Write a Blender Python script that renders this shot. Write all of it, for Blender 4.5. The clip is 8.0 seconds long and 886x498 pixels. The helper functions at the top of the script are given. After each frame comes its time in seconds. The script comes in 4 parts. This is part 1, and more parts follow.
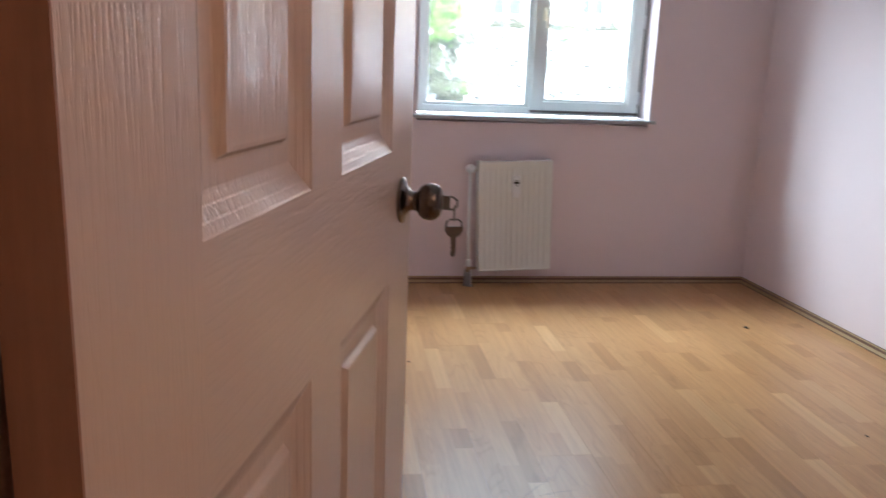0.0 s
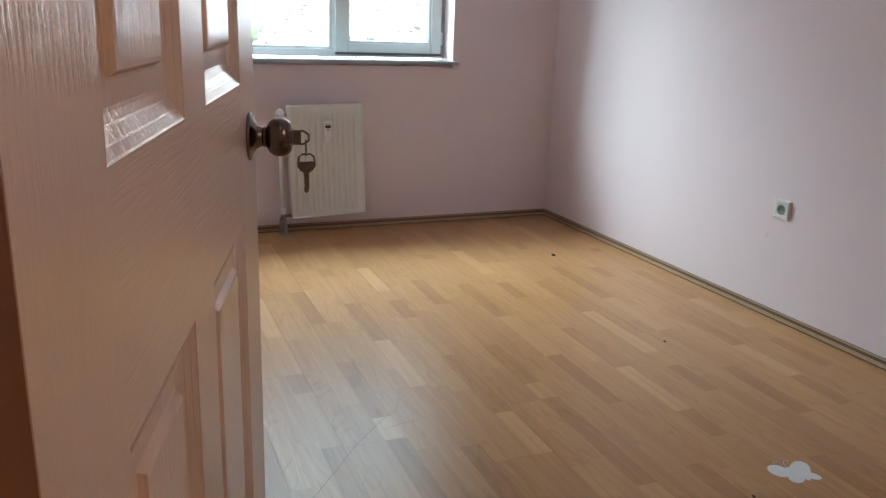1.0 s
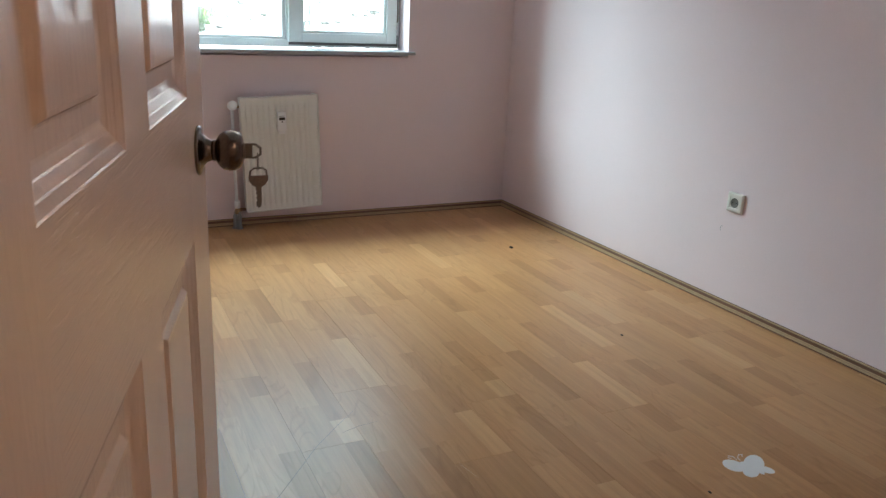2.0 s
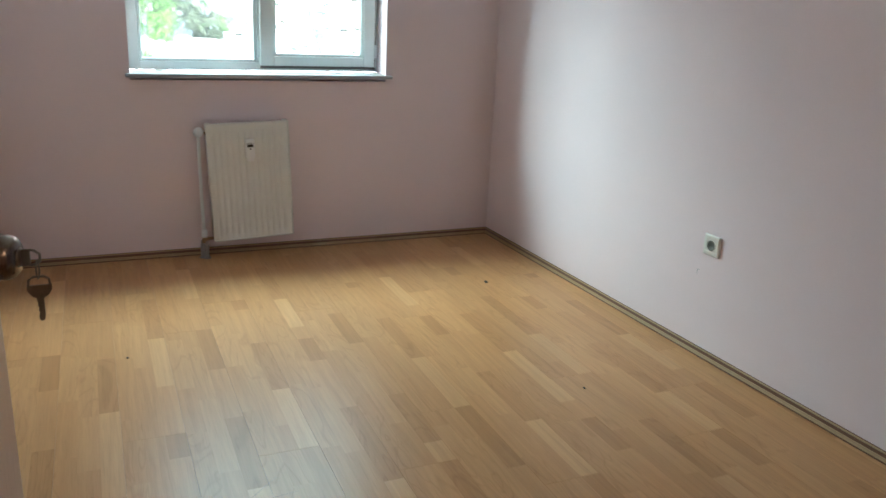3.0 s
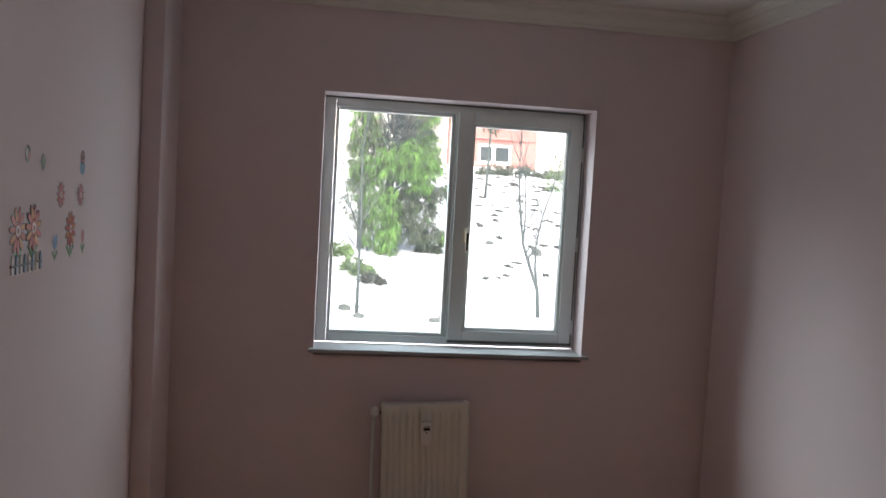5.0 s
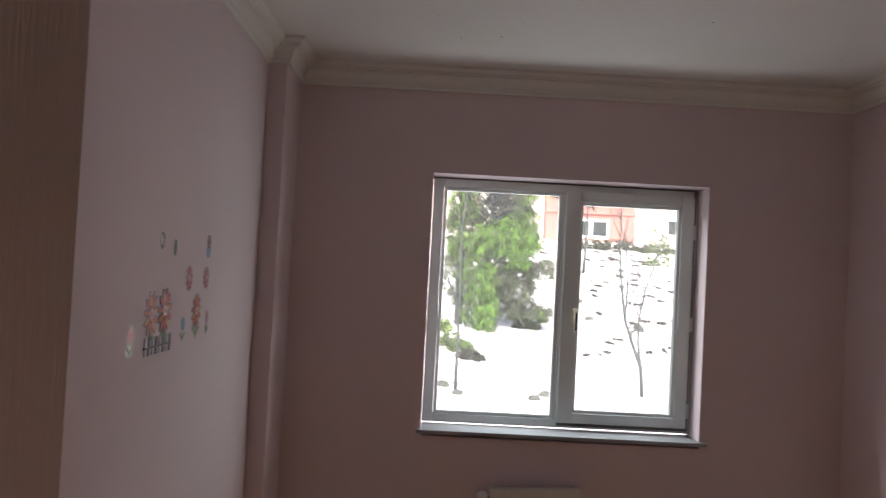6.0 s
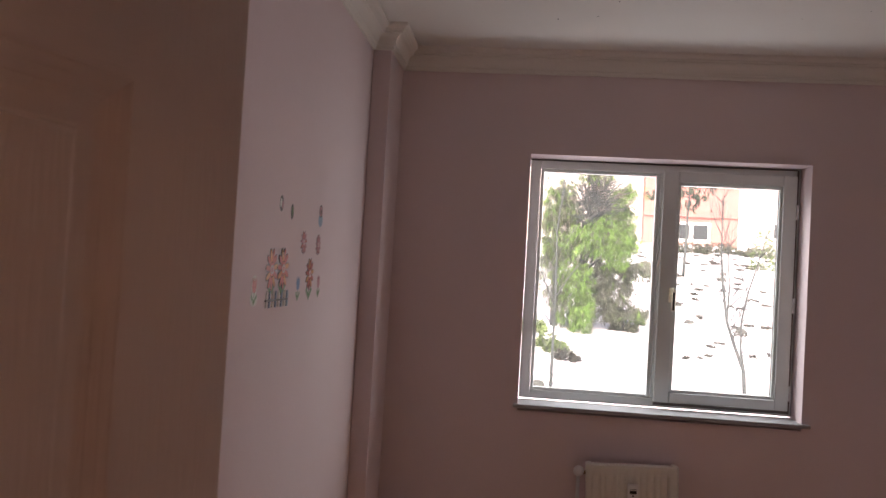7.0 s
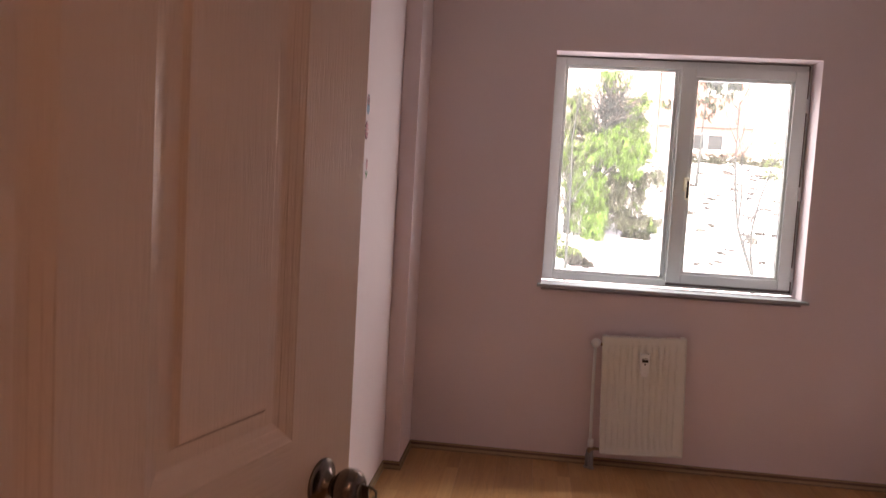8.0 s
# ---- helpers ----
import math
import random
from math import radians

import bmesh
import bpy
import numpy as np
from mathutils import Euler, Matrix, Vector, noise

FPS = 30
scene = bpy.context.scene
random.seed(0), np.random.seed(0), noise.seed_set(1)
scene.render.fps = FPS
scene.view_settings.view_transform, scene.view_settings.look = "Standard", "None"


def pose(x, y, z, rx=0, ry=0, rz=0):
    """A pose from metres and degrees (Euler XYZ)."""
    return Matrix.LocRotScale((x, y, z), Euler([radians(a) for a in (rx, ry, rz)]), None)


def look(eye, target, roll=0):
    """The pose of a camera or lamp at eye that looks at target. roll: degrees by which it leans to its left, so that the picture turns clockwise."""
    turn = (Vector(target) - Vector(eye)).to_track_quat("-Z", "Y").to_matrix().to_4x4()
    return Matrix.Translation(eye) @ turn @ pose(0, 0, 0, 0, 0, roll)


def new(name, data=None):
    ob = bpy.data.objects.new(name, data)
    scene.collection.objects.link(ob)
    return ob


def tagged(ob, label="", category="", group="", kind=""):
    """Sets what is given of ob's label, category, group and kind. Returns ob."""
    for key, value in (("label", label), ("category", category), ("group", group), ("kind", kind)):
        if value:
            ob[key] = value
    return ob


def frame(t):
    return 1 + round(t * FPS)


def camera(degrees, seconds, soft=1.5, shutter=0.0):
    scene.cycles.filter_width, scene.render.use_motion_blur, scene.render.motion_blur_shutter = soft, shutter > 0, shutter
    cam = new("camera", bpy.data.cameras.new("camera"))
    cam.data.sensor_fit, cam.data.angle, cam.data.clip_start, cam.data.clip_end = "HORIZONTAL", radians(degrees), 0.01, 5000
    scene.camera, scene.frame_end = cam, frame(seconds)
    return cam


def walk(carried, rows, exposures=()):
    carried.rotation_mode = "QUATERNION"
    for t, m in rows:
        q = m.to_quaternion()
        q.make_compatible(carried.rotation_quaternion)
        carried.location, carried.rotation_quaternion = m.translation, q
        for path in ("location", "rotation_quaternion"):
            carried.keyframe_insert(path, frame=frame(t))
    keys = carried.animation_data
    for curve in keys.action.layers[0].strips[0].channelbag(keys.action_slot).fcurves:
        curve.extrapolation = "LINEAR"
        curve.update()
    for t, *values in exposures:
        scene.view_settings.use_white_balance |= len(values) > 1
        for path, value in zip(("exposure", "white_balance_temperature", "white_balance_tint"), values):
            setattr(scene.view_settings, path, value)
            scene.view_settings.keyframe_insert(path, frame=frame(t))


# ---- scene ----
cam = camera(58.3, 8.0, soft=1.3, shutter=0.35)
PATH = [
    (0, (-0.573, -0.099, 1.189), (-0.302, 1.83, 0.739), 2.2),
    (0.5, (-0.62, -0.099, 1.161), (-0.024, 1.743, 0.661), 2.4),
    (1, (-0.654, -0.086, 1.163), (0.091, 1.684, 0.606), 2.2),
    (1.5, (-0.67, -0.082, 1.163), (0.15, 1.647, 0.581), 2.4),
    (2.8, (-0.41, 0.01, 1.294), (0.434, 1.722, 0.699), 2.7),
    (3, (-0.316, 0.024, 1.304), (0.464, 1.771, 0.719), 2.7),
    (3.5, (-0.241, 0.144, 1.358), (0.402, 1.959, 0.819), 3.0),
    (4, (-0.174, 0.266, 1.453), (0.297, 2.17, 1.065), 3.2),
    (4.5, (-0.107, 0.393, 1.573), (0.252, 2.344, 1.322), 3.0),
    (4.7, (-0.085, 0.437, 1.604), (0.241, 2.4, 1.408), 3.1),
    (5.8, (-0.13, 0.463, 1.67), (-0.033, 2.461, 1.702), 3.1),
    (6, (-0.143, 0.469, 1.656), (-0.114, 2.468, 1.711), 3.0),
    (6.5, (-0.141, 0.454, 1.602), (-0.257, 2.449, 1.675), 3.1),
    (7, (-0.147, 0.359, 1.527), (-0.356, 2.347, 1.584), 3.3),
    (7.5, (-0.188, 0.196, 1.451), (-0.428, 2.181, 1.406), 3.5),
    (8, (-0.204, 0.043, 1.409), (-0.428, 2.024, 1.246), 3.3),
]
EXPOSURES = [
    (0, 3.20, 5650, 13), (0.6, 3.10, 5650, 8), (1.5, 3.10, 5650, 5), (3.4, 3.13, 5600, -4), (4.0, 2.90, 5700, -1), (4.5, 1.59, 5950, 8), (6.0, 1.54, 6600, 23), (6.5, 1.64, 6850, 27), (7.2, 1.82, 7150, 33), (8, 2.43, 7300, 34),
]
walk(cam, [(t, look(eye, target, roll)) for t, eye, target, roll in PATH], EXPOSURES)

# ---- world and sun: overcast winter noon, sun veiled behind the house ----
world = bpy.data.worlds.new("winter_sky")
scene.world = world
world.use_nodes = True
wn = world.node_tree
sky = wn.nodes.new("ShaderNodeTexSky")
sky.sky_type = "NISHITA"
sky.sun_disc = False
sky.sun_elevation = radians(38)
sky.sun_rotation = radians(190)
sky.dust_density = 9.0
sky.ozone_density = 1.0
wn.links.new(sky.outputs[0], wn.nodes["Background"].inputs[0])
wn.nodes["Background"].inputs[1].default_value = 0.21
sun = new("sun", bpy.data.lights.new("sun", "SUN"))
sun.data.energy = 2.7
sun.data.angle = radians(14)
sun.data.color = (1.0, 0.985, 0.95)
sun.matrix_world = look((-4, -22, 18), (0, 0, 0))


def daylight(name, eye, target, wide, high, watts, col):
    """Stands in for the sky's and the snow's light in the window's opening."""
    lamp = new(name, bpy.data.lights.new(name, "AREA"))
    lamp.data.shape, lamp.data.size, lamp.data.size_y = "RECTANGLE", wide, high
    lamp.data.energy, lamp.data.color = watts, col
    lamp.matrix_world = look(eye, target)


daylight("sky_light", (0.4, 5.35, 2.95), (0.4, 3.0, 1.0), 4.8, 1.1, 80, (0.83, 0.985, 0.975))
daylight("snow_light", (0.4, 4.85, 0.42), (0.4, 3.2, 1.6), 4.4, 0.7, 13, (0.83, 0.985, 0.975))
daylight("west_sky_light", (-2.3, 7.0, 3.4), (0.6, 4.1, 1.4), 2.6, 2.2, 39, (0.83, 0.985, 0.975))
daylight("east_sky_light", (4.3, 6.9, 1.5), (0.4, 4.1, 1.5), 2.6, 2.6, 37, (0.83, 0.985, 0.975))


# ---- materials ----
def shader(name):
    m = bpy.data.materials.new(name)
    m.use_nodes = True
    t = m.node_tree
    return m, t, t.nodes["Principled BSDF"]


def node(t, kind, **values):
    n = t.nodes.new(kind)
    for key, value in values.items():
        n.inputs[key.replace("_", " ")].default_value = value
    return n


def ramp(t, fac, stops):
    r = t.nodes.new("ShaderNodeValToRGB")
    while len(r.color_ramp.elements) < len(stops):
        r.color_ramp.elements.new(0.5)
    for e, (pos, col) in zip(r.color_ramp.elements, stops):
        e.position, e.color = pos, (*col, 1)
    t.links.new(fac, r.inputs[0])
    return r.outputs[0]


def coords(t, scale=(1, 1, 1)):
    c = t.nodes.new("ShaderNodeTexCoord")
    m = node(t, "ShaderNodeMapping", Scale=scale)
    t.links.new(c.outputs["Object"], m.inputs[0])
    return m.outputs[0]


def surface(name, col, rough=0.5, metal=0.0, vary=0.12, big=1.5, small=60.0, bump=0.1, depth=0.001, stretch=(1, 1, 1), spec=0.5):
    """Plain surface with stains at a large scale and grain at a small one."""
    m, t, p = shader(name)
    at = coords(t, stretch)
    n1 = node(t, "ShaderNodeTexNoise", Scale=big, Detail=5.0, Roughness=0.6)
    n2 = node(t, "ShaderNodeTexNoise", Scale=small, Detail=4.0, Roughness=0.6)
    for n in (n1, n2):
        t.links.new(at, n.inputs["Vector"])
    add = t.nodes.new("ShaderNodeMath")
    add.operation = "ADD"
    t.links.new(n1.outputs[0], add.inputs[0])
    t.links.new(n2.outputs[0], add.inputs[1])
    half = t.nodes.new("ShaderNodeMath")
    half.operation = "MULTIPLY"
    half.inputs[1].default_value = 0.5
    t.links.new(add.outputs[0], half.inputs[0])
    lo = tuple(c * (1 - vary) for c in col)
    hi = tuple(min(1, c * (1 + vary * 0.6)) for c in col)
    t.links.new(ramp(t, half.outputs[0], [(0.3, lo), (0.7, hi)]), p.inputs["Base Color"])
    p.inputs["Roughness"].default_value = rough
    p.inputs["Metallic"].default_value = metal
    p.inputs["Specular IOR Level"].default_value = spec
    if bump:
        b = node(t, "ShaderNodeBump", Strength=bump, Distance=depth)
        t.links.new(n2.outputs[0], b.inputs["Height"])
        t.links.new(b.outputs[0], p.inputs["Normal"])
    return m


def laminate():
    """Printed oak strips: tone by strip, long grain, darker pores and some figure."""
    m, t, p = shader("oak_laminate")
    g = t.nodes.new("ShaderNodeNewGeometry")
    info = t.nodes.new("ShaderNodeObjectInfo")
    c = t.nodes.new("ShaderNodeTexCoord")
    shift = t.nodes.new("ShaderNodeCombineXYZ")
    far = t.nodes.new("ShaderNodeMath")
    far.operation = "MULTIPLY"
    far.inputs[1].default_value = 37.0
    t.links.new(g.outputs["Random Per Island"], far.inputs[0])
    for k in range(3):
        t.links.new(far.outputs[0], shift.inputs[k])
    at = t.nodes.new("ShaderNodeVectorMath")
    t.links.new(c.outputs["Object"], at.inputs[0])
    t.links.new(shift.outputs[0], at.inputs[1])
    maps = []
    for scale in ((55, 2.2, 1), (9, 1.6, 1), (260, 9, 1)):
        mp = node(t, "ShaderNodeMapping", Scale=scale)
        t.links.new(at.outputs[0], mp.inputs[0])
        maps.append(mp.outputs[0])
    grain = node(t, "ShaderNodeTexNoise", Scale=1.0, Detail=6.0, Roughness=0.65, Distortion=0.4)
    figure = node(t, "ShaderNodeTexNoise", Scale=1.0, Detail=2.0, Roughness=0.5, Distortion=1.2)
    pores = node(t, "ShaderNodeTexNoise", Scale=1.0, Detail=3.0, Roughness=0.5)
    for n, mp in zip((grain, figure, pores), maps):
        t.links.new(mp, n.inputs["Vector"])
    rings = t.nodes.new("ShaderNodeMath")
    rings.operation = "PINGPONG"
    rings.inputs[1].default_value = 0.07
    t.links.new(figure.outputs[0], rings.inputs[0])
    tone = ramp(t, g.outputs["Random Per Island"], [(0.0, (0.405, 0.208, 0.083)), (0.3, (0.480, 0.257, 0.109)), (0.8, (0.516, 0.284, 0.125)), (1.0, (0.635, 0.388, 0.192))])
    shade = ramp(t, grain.outputs[0], [(0.3, (0.74, 0.70, 0.65)), (0.62, (1.06, 1.06, 1.06))])
    ring = ramp(t, rings.outputs[0], [(0.0, (0.84, 0.80, 0.75)), (0.022, (1, 1, 1))])
    pore = ramp(t, pores.outputs[0], [(0.33, (0.78, 0.75, 0.7)), (0.46, (1, 1, 1))])
    out = tone
    pick = node(t, "ShaderNodeMath")
    pick.operation = "MULTIPLY"
    pick.inputs[1].default_value = 17.3
    t.links.new(g.outputs["Random Per Island"], pick.inputs[0])
    fract = node(t, "ShaderNodeMath")
    fract.operation = "FRACT"
    t.links.new(pick.outputs[0], fract.inputs[0])
    figured = node(t, "ShaderNodeMapRange")
    for k, v in ((1, 0.6), (2, 0.7), (3, 0.06), (4, 0.7)):
        figured.inputs[k].default_value = v
    t.links.new(fract.outputs[0], figured.inputs[0])
    for layer, share in ((shade, 0.5), (ring, None), (pore, 0.3)):
        mix = t.nodes.new("ShaderNodeMix")
        mix.data_type, mix.blend_type = "RGBA", "MULTIPLY"
        if share is None:
            t.links.new(figured.outputs[0], mix.inputs[0])
        else:
            mix.inputs[0].default_value = share
        t.links.new(out, mix.inputs[6])
        t.links.new(layer, mix.inputs[7])
        out = mix.outputs[2]
    board = ramp(t, info.outputs["Random"], [(0.0, (0.94, 0.93, 0.92)), (1.0, (1.05, 1.04, 1.02))])
    mix = t.nodes.new("ShaderNodeMix")
    mix.data_type, mix.blend_type = "RGBA", "MULTIPLY"
    mix.inputs[0].default_value = 1.0
    t.links.new(out, mix.inputs[6])
    t.links.new(board, mix.inputs[7])
    t.links.new(mix.outputs[2], p.inputs["Base Color"])
    smear = node(t, "ShaderNodeTexNoise", Scale=2.2, Detail=5.0, Roughness=0.65)
    t.links.new(c.outputs["Object"], smear.inputs["Vector"])
    rr = node(t, "ShaderNodeMapRange")
    rr.inputs[3].default_value, rr.inputs[4].default_value = 0.25, 0.37
    p.inputs["Specular IOR Level"].default_value = 0.32
    t.links.new(smear.outputs[0], rr.inputs[0])
    t.links.new(rr.outputs[0], p.inputs["Roughness"])
    b = node(t, "ShaderNodeBump", Strength=0.12, Distance=0.0006)
    t.links.new(pores.outputs[0], b.inputs["Height"])
    t.links.new(b.outputs[0], p.inputs["Normal"])
    return m


def painted_grain(name, col, strength=0.55, rough=0.42, along=(170, 170, 9)):
    """Satin paint over a pressed wood grain: short open pores that run one way, on a slow wave."""
    m, t, p = shader(name)
    n = node(t, "ShaderNodeTexNoise", Scale=1.0, Detail=3.0, Roughness=0.6, Distortion=0.5)
    t.links.new(coords(t, along), n.inputs["Vector"])
    broad = node(t, "ShaderNodeTexNoise", Scale=1.0, Detail=3.0, Roughness=0.5, Distortion=0.8)
    t.links.new(coords(t, tuple(a / 5 for a in along)), broad.inputs["Vector"])
    wide = node(t, "ShaderNodeTexNoise", Scale=2.4, Detail=4.0)
    t.links.new(coords(t), wide.inputs["Vector"])
    t.links.new(ramp(t, wide.outputs[0], [(0.3, tuple(c * 0.92 for c in col)), (0.7, col)]), p.inputs["Base Color"])
    cut = node(t, "ShaderNodeMapRange")
    cut.inputs[1].default_value, cut.inputs[2].default_value = 0.38, 0.52
    t.links.new(n.outputs[0], cut.inputs[0])
    both = t.nodes.new("ShaderNodeMath")
    both.operation = "ADD"
    slow = node(t, "ShaderNodeMath")
    slow.operation = "MULTIPLY"
    slow.inputs[1].default_value = 0.3
    t.links.new(broad.outputs[0], slow.inputs[0])
    t.links.new(cut.outputs[0], both.inputs[0])
    t.links.new(slow.outputs[0], both.inputs[1])
    b = node(t, "ShaderNodeBump", Strength=strength, Distance=0.0012)
    t.links.new(both.outputs[0], b.inputs["Height"])
    t.links.new(b.outputs[0], p.inputs["Normal"])
    p.inputs["Roughness"].default_value = rough
    return m


def hazed_glass():
    m, t, p = shader("window_glass")
    t.nodes.remove(p)
    fr = node(t, "ShaderNodeFresnel", IOR=1.45)
    # grey tint added to dim the bright view outside
    tr = node(t, "ShaderNodeBsdfTransparent", Color=(0.69, 0.715, 0.71, 1))
    gl = node(t, "ShaderNodeBsdfGlossy", Roughness=0.02)
    mx = t.nodes.new("ShaderNodeMixShader")
    for a, b in ((fr.outputs[0], 0), (tr.outputs[0], 1), (gl.outputs[0], 2)):
        t.links.new(a, mx.inputs[b])
    # a thin translucent film puts the glare over the view into the pane
    haze = node(t, "ShaderNodeBsdfTranslucent", Color=(0.9, 0.9, 0.88, 1))
    streak = node(t, "ShaderNodeTexNoise", Scale=3.0, Detail=4.0)
    t.links.new(coords(t, (1, 1, 0.5)), streak.inputs["Vector"])
    film = node(t, "ShaderNodeMapRange")
    film.inputs[3].default_value, film.inputs[4].default_value = 0.007, 0.014
    t.links.new(streak.outputs[0], film.inputs[0])
    hazy = t.nodes.new("ShaderNodeMixShader")
    for a, b in ((film.outputs[0], 0), (mx.outputs[0], 1), (haze.outputs[0], 2)):
        t.links.new(a, hazy.inputs[b])
    t.links.new(hazy.outputs[0], t.nodes["Material Output"].inputs[0])
    return m


def foliage(name, lo, hi, clump=5.0, deep=0.45):
    """Leaves that differ one from another, in lighter and darker clumps."""
    m, t, p = shader(name)
    g = t.nodes.new("ShaderNodeNewGeometry")
    leaf = ramp(t, g.outputs["Random Per Island"], [(0.0, lo), (1.0, hi)])
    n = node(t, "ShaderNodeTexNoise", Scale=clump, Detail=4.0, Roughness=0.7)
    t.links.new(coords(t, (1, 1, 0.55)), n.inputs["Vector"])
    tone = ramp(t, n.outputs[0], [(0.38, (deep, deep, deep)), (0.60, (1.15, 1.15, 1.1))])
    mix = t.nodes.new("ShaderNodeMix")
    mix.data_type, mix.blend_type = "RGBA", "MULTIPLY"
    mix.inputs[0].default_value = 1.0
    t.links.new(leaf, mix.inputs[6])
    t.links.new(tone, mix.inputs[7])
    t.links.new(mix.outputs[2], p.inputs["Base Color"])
    p.inputs["Roughness"].default_value = 0.7
    return m


WALL = surface("lilac_wall_paint", (0.775, 0.650, 0.660), 0.75, vary=0.05, big=1.3, small=260, bump=0.25, depth=0.0008, spec=0.3)
CEIL = surface("ceiling_paint", (0.86, 0.85, 0.82), 0.85, vary=0.04, small=220, bump=0.15, spec=0.3)
PLASTER = surface("cornice_plaster", (0.86, 0.83, 0.78), 0.6, vary=0.04, small=160, bump=0.06, spec=0.3)
OAK = laminate()
SUBFLOOR = surface("dark_joint", (0.09, 0.055, 0.03), 0.8)
SKIRT = surface("brown_skirting_foil", (0.165, 0.083, 0.050), 0.36, vary=0.25, big=3, small=140, bump=0.08, stretch=(1, 1, 3), spec=0.35)
# window highlight along the glossy lips painted in as a paler base colour
SKIRT_HIGHLIGHT = surface("skirting_lip_highlight", (0.45, 0.32, 0.19), 0.2, vary=0.2, small=120, bump=0.03, spec=0.8)
DOORPAINT = painted_grain("cream_door_paint", (0.71, 0.595, 0.515), 0.20, 0.27, (210, 210, 14))
PANELPAINT = painted_grain("cream_panel_paint", (0.71, 0.595, 0.515), 0.22, 0.18, (190, 190, 13))
RAILPAINT = painted_grain("cream_rail_paint", (0.71, 0.595, 0.515), 0.26, 0.25, (12, 200, 200))
JAMBPAINT = painted_grain("cream_frame_paint", (0.72, 0.60, 0.52), 0.22)
EDGEWOOD = surface("bare_door_edge", (0.33, 0.18, 0.12), 0.6, vary=0.2, small=40, stretch=(3, 3, 0.3))
BRONZE = surface("antique_bronze", (0.20, 0.172, 0.155), 0.26, 1.0, vary=0.35, big=30, small=300, bump=0.03)
STEEL = surface("key_steel", (0.22, 0.20, 0.18), 0.36, 1.0, vary=0.25, big=40, small=300, bump=0.05)
DARK = surface("dark_slot", (0.02, 0.018, 0.016), 0.6)
UPVC = surface("window_upvc", (0.79, 0.85, 0.84), 0.32, vary=0.05, big=3, small=180, bump=0.02)
GASKET_SHADE = surface("grey_gasket_gap_shade", (0.15, 0.135, 0.125), 0.6)
MARBLE = surface("sill_marble", (0.40, 0.405, 0.415), 0.55, vary=0.12, big=5, small=60, bump=0.02, spec=0.25)
GLASS = hazed_glass()
BRASS = surface("handle_brass", (0.84, 0.77, 0.62), 0.3, 0.4, vary=0.2, small=200)
ENAMEL = surface("radiator_enamel", (0.80, 0.80, 0.765), 0.34, vary=0.05, big=4, small=140, bump=0.02)
WHITE = surface("white_plastic", (0.84, 0.85, 0.86), 0.35, vary=0.04, small=120, bump=0.02)
GREYPIPE = surface("grey_pipe_sleeve", (0.30, 0.29, 0.29), 0.5, vary=0.2)
VALVEBRASS = surface("dull_valve_brass", (0.40, 0.28, 0.18), 0.4, 0.9, vary=0.25, small=200)
SOCKETGREY = surface("socket_recess", (0.17, 0.17, 0.15), 0.5)
SOCKETCREAM = surface("socket_cream", (0.74, 0.72, 0.66), 0.35, vary=0.04, small=120, bump=0.02)
PAPER = surface("white_paper", (0.82, 0.82, 0.82), 0.6, vary=0.03)
SNOW = surface("snow", (0.88, 0.90, 0.93), 0.75, vary=0.05, big=0.6, small=9, bump=0.4, depth=0.03)
BARK = surface("grey_bark", (0.070, 0.086, 0.084), 0.85, vary=0.3, big=6, small=60, bump=0.4, depth=0.004)
# one cypress foliage in two greens, the second with its shade painted in
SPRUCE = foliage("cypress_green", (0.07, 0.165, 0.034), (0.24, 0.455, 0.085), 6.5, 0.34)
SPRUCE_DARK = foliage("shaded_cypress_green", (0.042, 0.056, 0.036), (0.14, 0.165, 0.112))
BROWNTWIG = foliage("bare_inner_twigs", (0.08, 0.066, 0.060), (0.19, 0.16, 0.145))
SHRUB = foliage("shrub_green", (0.09, 0.15, 0.055), (0.25, 0.35, 0.16))
OLIVE = foliage("olive_leaves", (0.030, 0.048, 0.032), (0.088, 0.122, 0.085))
EARTH = foliage("bare_earth_tufts", (0.030, 0.033, 0.028), (0.10, 0.105, 0.088))
STONE = surface("grey_stone", (0.105, 0.118, 0.108), 0.85, vary=0.25, big=4, small=40, bump=0.4, depth=0.01)
PINK = surface("salmon_render", (0.42, 0.19, 0.165), 0.85, vary=0.08, big=0.5, small=25, bump=0.1)
CREAM = surface("pale_render", (0.74, 0.70, 0.66), 0.85, vary=0.06, big=0.4, small=25, bump=0.1)
FARGLASS = surface("far_window_glass", (0.045, 0.055, 0.06), 0.35, vary=0.2, big=1, spec=0.2)
ROOFTILE = surface("snowy_roof", (0.62, 0.60, 0.60), 0.8)


def ink(name, col):
    return surface("sticker_" + name, col, 0.4, vary=0.12, big=30, small=200, bump=0)


RED, ORANGE, PINKINK = ink("red", (0.55, 0.10, 0.07)), ink("orange", (0.66, 0.27, 0.08)), ink("pink", (0.55, 0.22, 0.24))
BLUE, GREEN, INKDARK = ink("blue", (0.10, 0.22, 0.42)), ink("green", (0.10, 0.24, 0.08)), ink("dark", (0.05, 0.05, 0.05))
INKWHITE, SKYBLUE = ink("white", (0.78, 0.76, 0.72)), ink("grey_blue", (0.24, 0.36, 0.48))


# ---- mesh helpers ----
def mesh_of(bm, name, mats, smooth=False):
    me = bpy.data.meshes.new(name)
    bmesh.ops.recalc_face_normals(bm, faces=bm.faces)
    bm.to_mesh(me)
    bm.free()
    for m in (mats if isinstance(mats, (list, tuple)) else [mats]):
        me.materials.append(m)
    if smooth:
        for f in me.polygons:
            f.use_smooth = True
    return me


